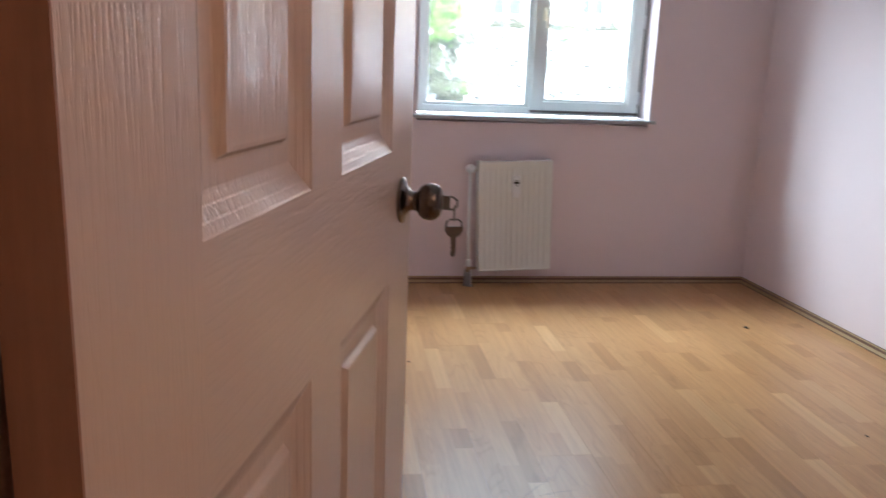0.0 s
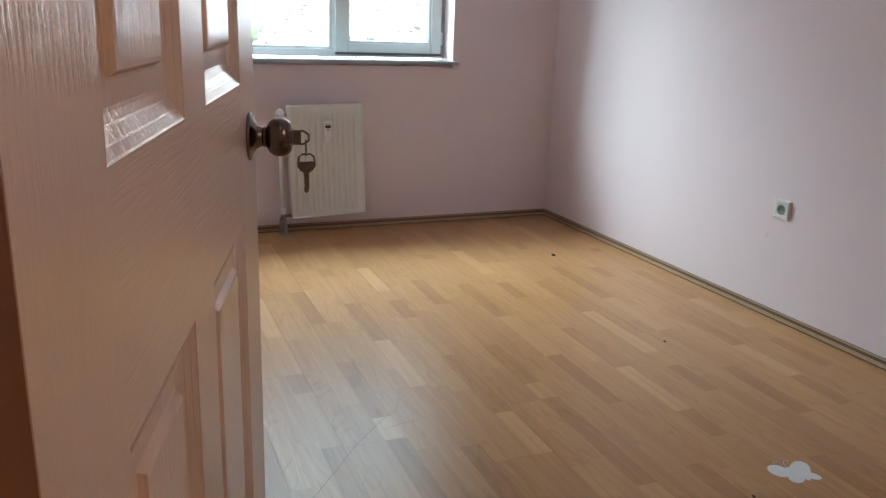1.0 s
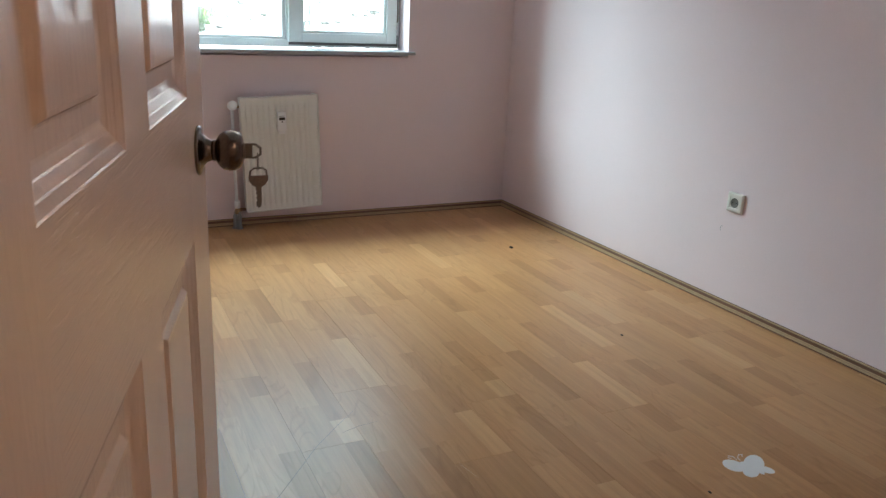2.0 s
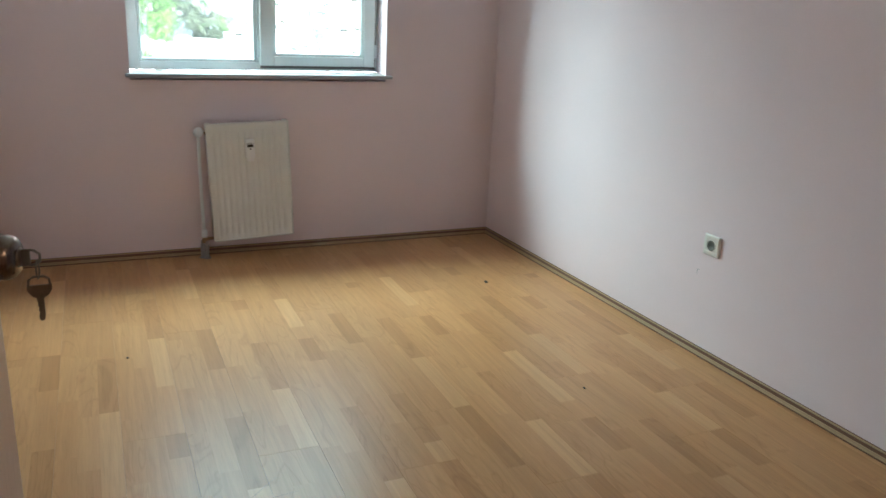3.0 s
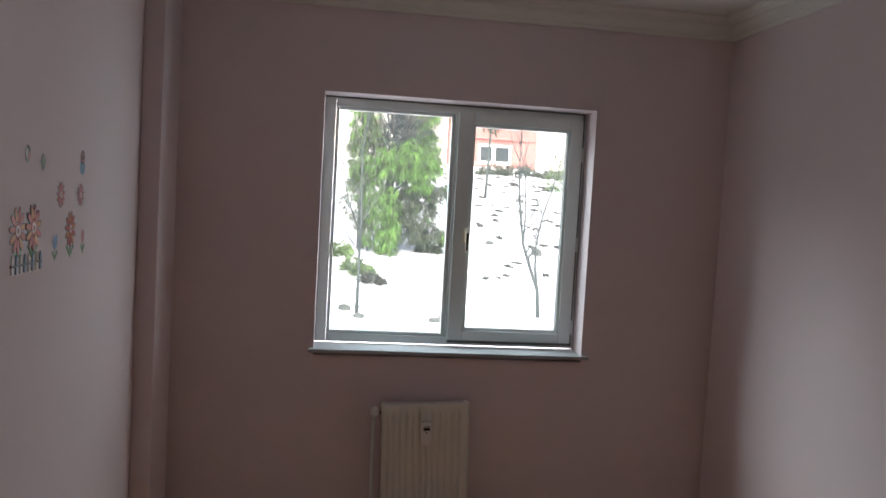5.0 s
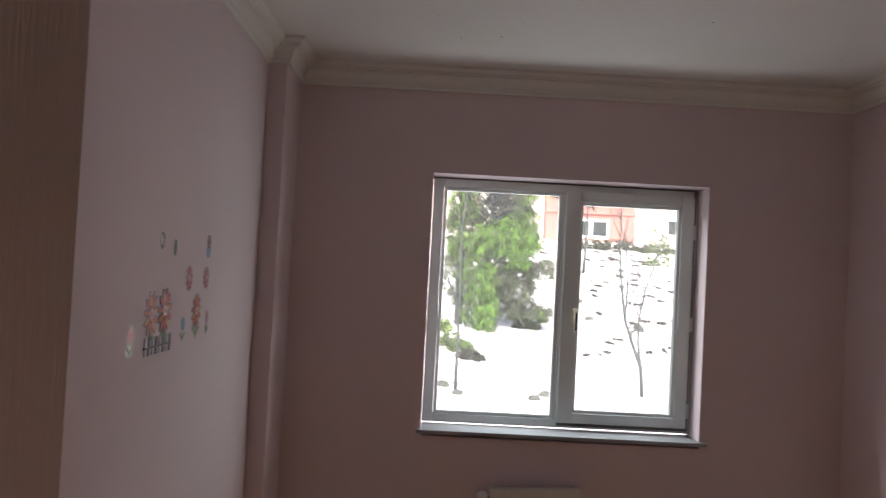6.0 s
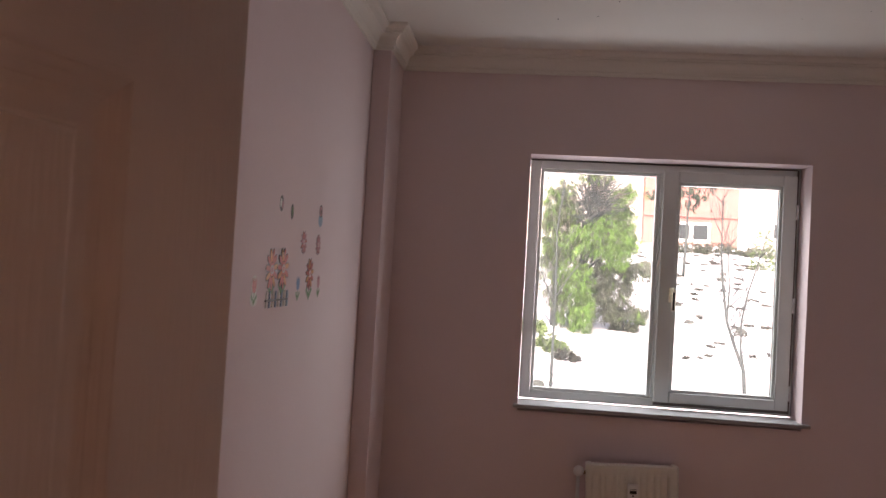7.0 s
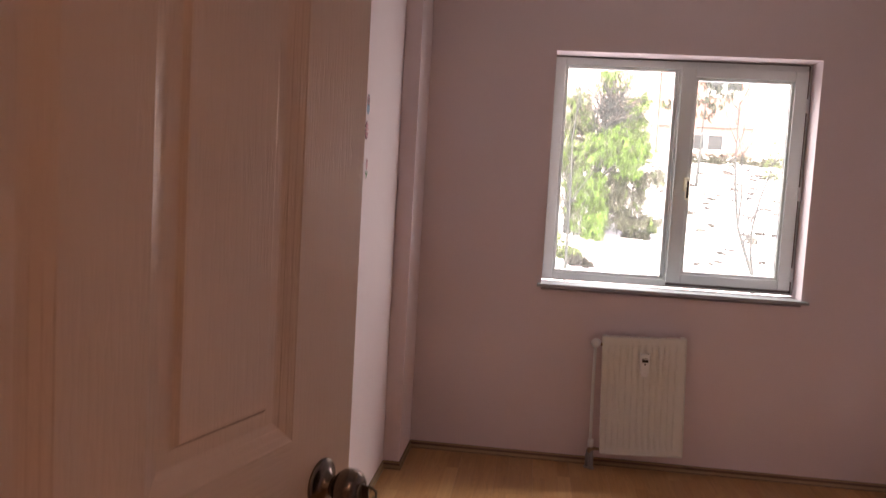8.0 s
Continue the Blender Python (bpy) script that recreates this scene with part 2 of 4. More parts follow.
def part(name, bm, mats, parent=None, label="", smooth=False):
    ob = new(name, mesh_of(bm, name, mats, smooth))
    ob.parent = parent
    return tagged(ob, label)


def thing(name, m, label, category, group="", kind=""):
    ob = new(name)
    ob.empty_display_size = 0.05
    ob.matrix_world = m
    return tagged(ob, label, category, group, kind)


def box(bm, lo, hi, bevel=0.0, slot=0):
    made = bmesh.ops.create_cube(bm, size=1)["verts"]
    for v in made:
        v.co = Vector([(a + b) / 2 + c * (b - a) for a, b, c in zip(lo, hi, v.co)])
    faces = {f for v in made for f in v.link_faces}
    for f in faces:
        f.material_index = slot
    if bevel:
        edges = list({e for v in made for e in v.link_edges})
        bmesh.ops.bevel(bm, geom=edges, offset=bevel, segments=2, affect="EDGES", profile=0.6)
    return bm


def boxed(lo, hi, bevel=0.0):
    return box(bmesh.new(), lo, hi, bevel)


def lathe(bm, profile, n=28, m=Matrix(), slot=0):
    """Turns (radius, height) pairs round the z axis of m."""
    rings = []
    for r, h in profile:
        rings.append([bm.verts.new(m @ Vector((r * math.cos(2 * math.pi * k / n), r * math.sin(2 * math.pi * k / n), h))) for k in range(n)])
    for a, b in zip(rings, rings[1:]):
        for k in range(n):
            f = bm.faces.new((a[k], a[(k + 1) % n], b[(k + 1) % n], b[k]))
            f.smooth, f.material_index = True, slot
    for ring in (rings[0], rings[-1]):
        bm.faces.new(ring).material_index = slot
    return bm


def tube(bm, pts, radii, n=7, slot=0):
    """A tapered tube through the points."""
    pts = [Vector(p) for p in pts]
    rings = []
    for k, p in enumerate(pts):
        d = (pts[min(k + 1, len(pts) - 1)] - pts[max(k - 1, 0)]).normalized()
        side = d.cross(Vector((0.31, 0.17, 0.93)) if abs(d.z) < 0.8 else Vector((1, 0.1, 0))).normalized()
        up = d.cross(side)
        rings.append([bm.verts.new(p + radii[k] * (math.cos(2 * math.pi * j / n) * side + math.sin(2 * math.pi * j / n) * up)) for j in range(n)])
    for a, b in zip(rings, rings[1:]):
        for j in range(n):
            f = bm.faces.new((a[j], a[(j + 1) % n], b[(j + 1) % n], b[j]))
            f.smooth, f.material_index = True, slot
    for ring in (rings[0], rings[-1]):
        bm.faces.new(ring).material_index = slot
    return bm


def pierced(x0, x1, z0, z1, y0, y1, holes):
    """An upright slab along x with rectangular openings right through it."""
    bm = bmesh.new()
    xs = sorted({x0, x1, *[h[0] for h in holes], *[h[1] for h in holes]})
    zs = sorted({z0, z1, *[h[2] for h in holes], *[h[3] for h in holes]})
    made = {}

    def v(i, j, y):
        key = (i, j, y)
        if key not in made:
            made[key] = bm.verts.new((xs[i], y, zs[j]))
        return made[key]

    def solid(i, j):
        if not (0 <= i < len(xs) - 1 and 0 <= j < len(zs) - 1):
            return False
        cx, cz = (xs[i] + xs[i + 1]) / 2, (zs[j] + zs[j + 1]) / 2
        return not any(h[0] < cx < h[1] and h[2] < cz < h[3] for h in holes)

    for i in range(len(xs) - 1):
        for j in range(len(zs) - 1):
            if not solid(i, j):
                continue
            for y in (y0, y1):
                bm.faces.new([v(i, j, y), v(i + 1, j, y), v(i + 1, j + 1, y), v(i, j + 1, y)])
            for di, dj, a, b in ((-1, 0, (i, j), (i, j + 1)), (1, 0, (i + 1, j), (i + 1, j + 1)), (0, -1, (i, j), (i + 1, j)), (0, 1, (i, j + 1), (i + 1, j + 1))):
                if not solid(i + di, j + dj):
                    bm.faces.new([v(*a, y0), v(*b, y0), v(*b, y1), v(*a, y1)])
    return bm


def sweep(path, profile, closed, slots=None):
    """Runs a profile of (distance from the wall, height) along a path in plan, mitred, the room to its left."""
    bm = bmesh.new()
    pts = [Vector(p) for p in path]
    n = len(pts)
    rings = []
    for k, p in enumerate(pts):
        before = (p - pts[k - 1]).normalized() if closed or k else None
        after = (pts[(k + 1) % n] - p).normalized() if closed or k < n - 1 else None
        before, after = before or after, after or before
        na, nb = Vector((-before.y, before.x)), Vector((-after.y, after.x))
        miter = (na + nb) / (1 + na.dot(nb))
        rings.append([bm.verts.new((p.x + miter.x * d, p.y + miter.y * d, h)) for d, h in profile])
    for k in range(n if closed else n - 1):
        a, b = rings[k], rings[(k + 1) % n]
        for j in range(len(profile) - 1):
            f = bm.faces.new((a[j], b[j], b[j + 1], a[j + 1]))
            f.material_index = slots[j] if slots else 0
    if not closed:
        bm.faces.new(rings[0])
        bm.faces.new(rings[-1])
    return bm


def flat(bm, pts, thick, slot=0):
    """A thin plate with the outline pts in x and z, its face towards -y."""
    back = [bm.verts.new((x, 0, z)) for x, z in pts]
    front = [bm.verts.new((x, -thick, z)) for x, z in pts]
    bm.faces.new(front).material_index = slot
    for k in range(len(pts)):
        f = bm.faces.new((back[k], back[(k + 1) % len(pts)], front[(k + 1) % len(pts)], front[k]))
        f.material_index = slot
    return bm


def disc(cx, cz, rx, rz=None, n=14, turn=0.0):
    rz = rz or rx
    c, s = math.cos(turn), math.sin(turn)
    return [(cx + c * rx * math.cos(a) - s * rz * math.sin(a), cz + s * rx * math.cos(a) + c * rz * math.sin(a)) for a in [2 * math.pi * k / n for k in range(n)]]


# ---- plan of the room ----
XL, XR, YB, YF, ZC = -0.859, 1.777, 0.30, 4.10, 2.582
XN = 1.866                        # the east wall runs slightly out of square: its x at the door wall
PX, PY = -0.779, 3.758            # corner pillar
WX0, WX1, WZ0, WZ1 = -0.149, 1.122, 0.905, 2.104
DX0, DX1, DZ = -0.765, 0.20, 2.055  # door opening
FZ = 0.018                        # top of the floor boards


def structure(name, bm, mats, label, category):
    return tagged(part(name, bm, mats), label, category, kind="structure")


floor = structure("floor", boxed((XL - 0.1, YB - 0.2, -0.12), (XN + 0.1, YF + 0.1, FZ - 0.0075)), SUBFLOOR, "honey oak strip laminate floor, lightly scratched", "floor")
structure("wall_north", pierced(XL - 0.15, 2.05, -0.12, ZC + 0.15, YF, YF + 0.28, [(WX0, WX1, WZ0, WZ1)]), WALL, "matt lilac-pink painted wall with a window opening", "wall")


def prism(outline, z0, z1):
    """An upright block over a plan outline."""
    bm = bmesh.new()
    low, top = [[bm.verts.new((x, y, z)) for x, y in outline] for z in (z0, z1)]
    bm.faces.new(low)
    bm.faces.new(top)
    for k in range(len(outline)):
        bm.faces.new((low[k], low[(k + 1) % len(outline)], top[(k + 1) % len(outline)], top[k]))
    return bm


def east(y):
    return XR + (XN - XR) * (YF - y) / (YF - YB)


structure("wall_east", prism([(east(YB - 0.18), YB - 0.18), (2.05, YB - 0.18), (2.05, YF - 0.001), (XR, YF - 0.001)], -0.12, ZC + 0.15), WALL, "matt lilac-pink painted wall with a socket", "wall")
structure("wall_west", boxed((XL - 0.15, YB - 0.0, -0.12), (XL, YF - 0.001, ZC + 0.15)), WALL, "matt lilac-pink painted wall with flower stickers", "wall")
structure("wall_pillar", boxed((XL + 0.0005, PY, -0.01), (PX, YF - 0.0005, ZC + 0.02), 0.004), WALL, "lilac-pink painted pillar in the room corner", "pillar")
structure("wall_south", pierced(-1.55, XN - 0.001, -0.12, ZC + 0.15, YB - 0.18, YB - 0.0005, [(DX0, DX1, -0.13, DZ)]), WALL, "lilac-pink painted wall round the doorway", "wall")
structure("ceiling", boxed((XL + 0.0005, YB, ZC), (XN + 0.02, YF - 0.0005, ZC + 0.12)), CEIL, "plain white painted ceiling with small specks", "ceiling")
room = [(XL, YB), (XN, YB), (XR, YF), (PX, YF), (PX, PY), (XL, PY)]
C0 = ZC - 0.103
cove = [(0.0, C0), (0.010, C0), (0.013, C0 + 0.008), (0.013, C0 + 0.016), (0.020, C0 + 0.020)]
cove += [(0.020 + 0.026 * (1 - math.cos(a)), C0 + 0.020 + 0.042 * math.sin(a)) for a in [math.pi / 2 * k / 6 for k in range(1, 7)]]
cove += [(0.053, C0 + 0.064), (0.053, C0 + 0.070), (0.060, C0 + 0.073), (0.060, C0 + 0.079), (0.070, C0 + 0.085), (0.077, C0 + 0.092), (0.077, ZC + 0.001)]
structure("cornice_trim", sweep(room, cove, True), PLASTER, "stepped off-white plaster cornice under the ceiling", "cornice")
skirt = [(0.0, 0.0390), (0.0030, 0.0390), (0.0044, 0.0370), (0.0066, 0.0352), (0.0068, 0.0318), (0.0048, 0.0300), (0.0050, 0.0185), (0.0076, 0.0168), (0.0080, 0.0128), (0.0070, 0.0118), (0.0084, 0.0104), (0.0098, 0.0060), (0.0092, 0.0030), (0.0092, 0.0)]
skirt = [(d, h + FZ) for d, h in skirt]
skirt_slots = [0, 0, 1, 1, 0, 0, 1, 1, 0, 1, 1, 0, 0]
structure("baseboard", sweep([(DX1 + 0.07, YB), (XN, YB), (XR, YF), (PX, YF), (PX, PY), (XL, PY), (XL, YB)], skirt, False, skirt_slots), [SKIRT, SKIRT_HIGHLIGHT], "dark brown grooved skirting, highlight painted on its glossy lips", "skirting")

# the unseen hall that the door opens from
structure("hall_floor", boxed((-1.9, -1.9, -0.12), (1.6, YB - 0.181, FZ - 0.0075)), surface("hall_boards", (0.34, 0.20, 0.10), 0.4, vary=0.3, big=3, small=30, stretch=(1, 6, 1)), "plain wooden hall floor", "floor")
structure("hall_ceiling", boxed((-1.9, -1.9, 2.5), (1.6, YB - 0.181, 2.62)), CEIL, "plain hall ceiling", "ceiling")
structure("hall_wall_south", boxed((-1.9, -2.0, -0.12), (1.6, -1.9, 2.62)), JAMBPAINT, "plain cream hall wall", "wall")
structure("hall_wall_west", boxed((-2.0, -2.0, -0.12), (-1.9, YB, 2.62)), JAMBPAINT, "plain cream hall wall", "wall")
structure("hall_wall_east", boxed((1.6, -2.0, -0.12), (1.7, YB - 0.181, 2.62)), JAMBPAINT, "plain cream hall wall", "wall")
structure("hall_wall_north", boxed((-1.9, YB - 0.18, -0.12), (-1.551, YB - 0.06, 2.62)), JAMBPAINT, "plain cream hall wall", "wall")


def unseen_hall_lamp():
    """Unseen ceiling lamp added behind the camera to light the open door warmly."""
    ob = thing("unseen_hall_lamp", pose(0.70, -0.95, 2.5), "added unseen ceiling lamp, round, with a warm white glass shade", "lamp")
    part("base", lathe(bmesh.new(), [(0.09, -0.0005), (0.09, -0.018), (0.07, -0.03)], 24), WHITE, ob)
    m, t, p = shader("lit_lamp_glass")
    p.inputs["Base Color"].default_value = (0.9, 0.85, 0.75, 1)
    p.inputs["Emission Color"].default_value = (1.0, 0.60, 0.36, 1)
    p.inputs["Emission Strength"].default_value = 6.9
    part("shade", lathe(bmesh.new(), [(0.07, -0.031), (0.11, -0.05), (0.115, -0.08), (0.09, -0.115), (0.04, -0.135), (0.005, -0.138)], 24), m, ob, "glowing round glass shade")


unseen_hall_lamp()


# ---- door ----
def door_frame():
    ob = thing("door_frame", pose(0, 0, 0), "cream painted wooden door lining and casing", "door frame", kind="structure")
    y0, y1 = YB - 0.195, YB + 0.012
    part("jamb", boxed((DX0, y0, -0.004), (DX0 + 0.024, y1, DZ - 0.024), 0.002), JAMBPAINT, ob)
    part("jamb", boxed((DX1 - 0.024, y0, -0.004), (DX1, y1, DZ - 0.024), 0.002), JAMBPAINT, ob)
    part("head", boxed((DX0, y0, DZ - 0.0235), (DX1, y1, DZ - 0.0005), 0.002), JAMBPAINT, ob)
    part("door_stop", boxed((DX0 + 0.0245, y0 + 0.03, -0.004), (DX0 + 0.036, YB - 0.05, DZ - 0.025), 0.002), JAMBPAINT, ob)
    part("door_stop", boxed((DX1 - 0.036, y0 + 0.03, -0.004), (DX1 - 0.0245, YB - 0.05, DZ - 0.025), 0.002), JAMBPAINT, ob)
    for x0, x1 in ((DX0 - 0.065, DX0 - 0.001), (DX1 + 0.001, DX1 + 0.065)):
        part("casing", boxed((x0, YB + 0.0005, -0.004), (x1, YB + 0.014, DZ + 0.06), 0.003), JAMBPAINT, ob)
    part("casing", boxed((DX0, YB + 0.0005, DZ + 0.001), (DX1, YB + 0.014, DZ + 0.06), 0.003), JAMBPAINT, ob)


def ring_panel(x0, x1, z0, z1, steps):
    """A moulded panel: rectangles set in by each step, at that step's depth."""
    bm = bmesh.new()
    rings = []
    for inset, depth in steps:
        rings.append([bm.verts.new(c) for c in ((x0 + inset, depth, z0 + inset), (x1 - inset, depth, z0 + inset), (x1 - inset, depth, z1 - inset), (x0 + inset, depth, z1 - inset))])
    for a, b in zip(rings, rings[1:]):
        for k in range(4):
            bm.faces.new((a[k], a[(k + 1) % 4], b[(k + 1) % 4], b[k]))
    bm.faces.new(rings[-1])
    return bm


LEAF_W, LEAF_H, LEAF_T = 0.907, 2.02, 0.040
DOOR_AT = Matrix(((0.27227, -0.96222, 0, -0.6988), (0.96222, 0.27227, 0, 0.2901), (0, 0, 1, 0.0), (0, 0, 0, 1)))


def door_leaf():
    ob = thing("door_1", DOOR_AT, "cream six-panel moulded wooden door standing open", "door", kind="structure")
    cols = ((0.145, 0.382), (0.490, 0.752))
    rows = ((0.22, 0.878), (1.069, 1.678), (1.776, 1.920))
    holes = [(a, b, c, d) for a, b in cols for c, d in rows]
    core = boxed((0.0005, 0.0146, 0.0265), (LEAF_W - 0.0005, LEAF_T - 0.0002, LEAF_H - 0.0005))
    part("leaf_core", core, DOORPAINT, ob)
    (a0, a1), (b0, b1) = cols
    for x0, x1 in ((0.0, a0), (b1, LEAF_W)):
        part("stile", boxed((x0, 0, 0.026), (x1, 0.0145, LEAF_H)), DOORPAINT, ob)
    zs = [0.026, *[z for row in rows for z in row], LEAF_H]
    for k in range(0, len(zs), 2):
        part("rail", boxed((a0, 0, zs[k]), (b1, 0.0145, zs[k + 1])), RAILPAINT, ob)
    for c, d in rows:
        part("muntin", boxed((a1, 0, c), (b0, 0.0145, d)), DOORPAINT, ob)
    part("hinge_edge", boxed((-0.0022, 0.0, 0.026), (-0.0002, LEAF_T, LEAF_H)), EDGEWOOD, ob, "bare brown wood edge")
    # moulded slope down to a flat channel, then a sharp step up to the raised field
    steps = [(0.0, 0.0), (0.0015, 0.0012), (0.009, 0.0042), (0.0105, 0.0052), (0.019, 0.0086), (0.0205, 0.0096), (0.027, 0.0116), (0.030, 0.0122), (0.047, 0.0122), (0.049, 0.0116), (0.0535, 0.0048), (0.057, 0.0042)]
    for a, b, c, d in holes:
        part("panel", ring_panel(a, b, c, d, steps), PANELPAINT, ob)
    for z in (0.25, 1.0, 1.78):
        part("hinge", lathe(bmesh.new(), [(0.006, -0.05), (0.0065, -0.048), (0.0065, 0.048), (0.006, 0.05)], 12, pose(-0.006, LEAF_T + 0.004, z)), STEEL, ob)
    # knob on a dished rose, turned about the axis that stands off the face
    out = pose(0.828, 0, 0.988, 90, 0, 0)
    rose = [(0.0340, 0.0), (0.0350, 0.002), (0.0340, 0.0042), (0.028, 0.0055), (0.0225, 0.008), (0.017, 0.0125), (0.0145, 0.018), (0.0140, 0.0215)]
    knob = part("knob", lathe(bmesh.new(), [(0.0135, 0.0212), (0.0155, 0.0225), (0.0140, 0.0245), (0.0170, 0.0265), (0.0225, 0.030), (0.0268, 0.036), (0.0283, 0.043), (0.0280, 0.050), (0.0252, 0.0565), (0.0205, 0.061), (0.0135, 0.0630), (0.0120, 0.0628)], 36, out), BRONZE, ob, "round antique bronze door knob")
    part("rose", lathe(bmesh.new(), rose, 36, out), BRONZE, knob)
    part("keyhole_plug", lathe(bmesh.new(), [(0.0118, 0.0605), (0.0118, 0.0638), (0.0105, 0.065), (0.002, 0.0652)], 20, out), STEEL, knob)
    part("strike_plate", boxed((LEAF_W + 0.0002, 0.008, 0.93), (LEAF_W + 0.0018, 0.030, 1.05), 0.0005), BRONZE, ob)
    return ob


def key_outline():
    """The solid part of a key in x and z: lower half of the hexagonal bow, then the blade with its cuts."""
    return [(-0.0138, -0.0115), (-0.0138, -0.0185), (-0.0095, -0.0250), (-0.0042, -0.0285), (-0.0042, -0.0325), (-0.0030, -0.0350), (-0.0042, -0.0380), (-0.0022, -0.0410), (-0.0038, -0.0445), (-0.0020, -0.0475), (-0.0036, -0.0510), (-0.0036, -0.0560), (-0.0010, -0.0590), (0.0026, -0.0570), (0.0038, -0.0510), (0.0038, -0.0285), (0.0095, -0.0250), (0.0138, -0.0185), (0.0138, -0.0115)]


def keys():
    ob = thing("key_ring", DOOR_AT @ pose(0.828, -0.0655, 0.988), "two dull steel keys on a ring hanging from the knob", "keys")
    # plate of the seated key, then its open bow
    bm = boxed((-0.0012, -0.0095, -0.0108), (0.0012, 0.002, 0.0108), 0.0008)
    loop = [(-0.009, 0.0098), (-0.014, 0.0092), (-0.0205, 0.0045), (-0.0205, -0.0045), (-0.014, -0.0092), (-0.009, -0.0098)]
    tube(bm, [(0, y, z) for y, z in loop], [0.0018] * 6, 6)
    part("key", bm, STEEL, ob, "key seated in the knob's lock")
    bm = bmesh.new()
    tube(bm, [(0.0052 * math.sin(a), -0.0165, -0.0150 + 0.0120 * math.cos(a)) for a in [2 * math.pi * k / 20 for k in range(21)]], [0.0010] * 21, 6)
    part("ring", bm, STEEL, ob)
    hang = pose(0, -0.0165, -0.0235, 0, 0, -72)
    bm = bmesh.new()
    flat(bm, key_outline(), 0.0024)
    tube(bm, [(-0.0122, -0.0012, -0.0118), (-0.0112, -0.0012, -0.0045), (-0.0060, -0.0012, -0.0008), (0.0060, -0.0012, -0.0008), (0.0112, -0.0012, -0.0045), (0.0122, -0.0012, -0.0118)], [0.0016] * 6, 6)
    bmesh.ops.transform(bm, matrix=hang, verts=bm.verts)
    part("key", bm, STEEL, ob, "dull steel key hanging free by its open bow")


door_frame()
door_leaf()
keys()


# ---- window ----
def window():
    ob = thing("window_1", pose(0, 0, 0), "white plastic window, fixed pane beside a side-hung sash", "window", kind="structure")
    y0, y1 = YF + 0.135, YF + 0.20
    zb = 0.942
    x0, x1 = WX0 + 0.001, WX1 - 0.001
    # outer frame
    xm0, xm1 = 0.476, 0.534
    rails = (("frame_stile", (x0, zb, x0 + 0.052, WZ1 - 0.001)), ("frame_stile", (x1 - 0.030, zb, x1, WZ1 - 0.001)),
             ("frame_rail", (x0 + 0.0525, zb, x1 - 0.0305, zb + 0.040)), ("frame_rail", (x0 + 0.0525, WZ1 - 0.046, x1 - 0.0305, WZ1 - 0.001)),
             ("mullion", (xm0, zb + 0.0405, xm1, WZ1 - 0.0465)))
    for name, (a, b, c, d) in rails:
        part(name, boxed((a, y0 + 0.012, b), (c, y1, d), 0.003), UPVC, ob)
    # beads round the fixed pane
    for a, b, c, d in ((x0 + 0.053, zb + 0.041, x0 + 0.068, WZ1 - 0.047), (xm0 - 0.019, zb + 0.041, xm0 - 0.0005, WZ1 - 0.047),
                       (x0 + 0.0685, zb + 0.041, xm0 - 0.0195, zb + 0.055), (x0 + 0.0685, WZ1 - 0.061, xm0 - 0.0195, WZ1 - 0.047)):
        part("glazing_bead", boxed((a, y0 + 0.022, b), (c, y1 - 0.012, d), 0.003), UPVC, ob)
    pane = part("pane", boxed((x0 + 0.060, y0 + 0.040, zb + 0.046), (xm0 - 0.010, y0 + 0.045, WZ1 - 0.052)), GLASS, ob)
    pane.visible_shadow = False
    # opening sash, proud of the frame
    sash = part("sash", boxed((xm0 + 0.012, y0 - 0.002, zb + 0.026), (0.572 - 0.014, y1 - 0.014, WZ1 - 0.034), 0.004), UPVC, ob, "white side-hung sash frame")
    sx1, sz0, sz1 = 1.103, zb + 0.026, WZ1 - 0.034
    gx0, gx1, gz0, gz1 = 0.573, 1.028, 1.030, 2.004
    for name, a, b, c, d in (("sash_stile", gx1 + 0.014, sz0, sx1, sz1), ("sash_rail", gx0 - 0.0135, sz0, gx1 + 0.0135, gz0 - 0.014), ("sash_rail", gx0 - 0.0135, gz1 + 0.014, gx1 + 0.0135, sz1)):
        part(name, boxed((a, y0 - 0.002, b), (c, y1 - 0.014, d), 0.004), UPVC, sash)
    for a, b, c, d in ((gx0 - 0.0135, gz0 - 0.0135, gx0, gz1 + 0.0135), (gx1, gz0 - 0.0135, gx1 + 0.0135, gz1 + 0.0135), (gx0 + 0.0005, gz0 - 0.0135, gx1 - 0.0005, gz0), (gx0 + 0.0005, gz1, gx1 - 0.0005, gz1 + 0.0135)):
        part("glazing_bead", boxed((a, y0 + 0.010, b), (c, y1 - 0.02, d), 0.003), UPVC, sash)
    for a, b, c, d in ((gx0 - 0.001, gz0 - 0.001, gx0 + 0.003, gz1 + 0.001), (gx1 - 0.003, gz0 - 0.001, gx1 + 0.001, gz1 + 0.001)):
        part("gasket", boxed((a, y0 + 0.024, b), (c, y0 + 0.029, d)), GASKET_SHADE, sash)
    pane = part("pane", boxed((gx0 - 0.006, y0 + 0.030, gz0 - 0.006), (gx1 + 0.006, y0 + 0.035, gz1 + 0.006)), GLASS, sash)
    pane.visible_shadow = False
    # dark strips on the frame's face stand for the shade in its gaps
    part("hinge_gap_shade", boxed((sx1 + 0.0005, y0 + 0.004, zb + 0.012), (sx1 + 0.0075, y0 + 0.0115, WZ1 - 0.006)), GASKET_SHADE, ob, "dark strip painted as shade in the hinge gap")
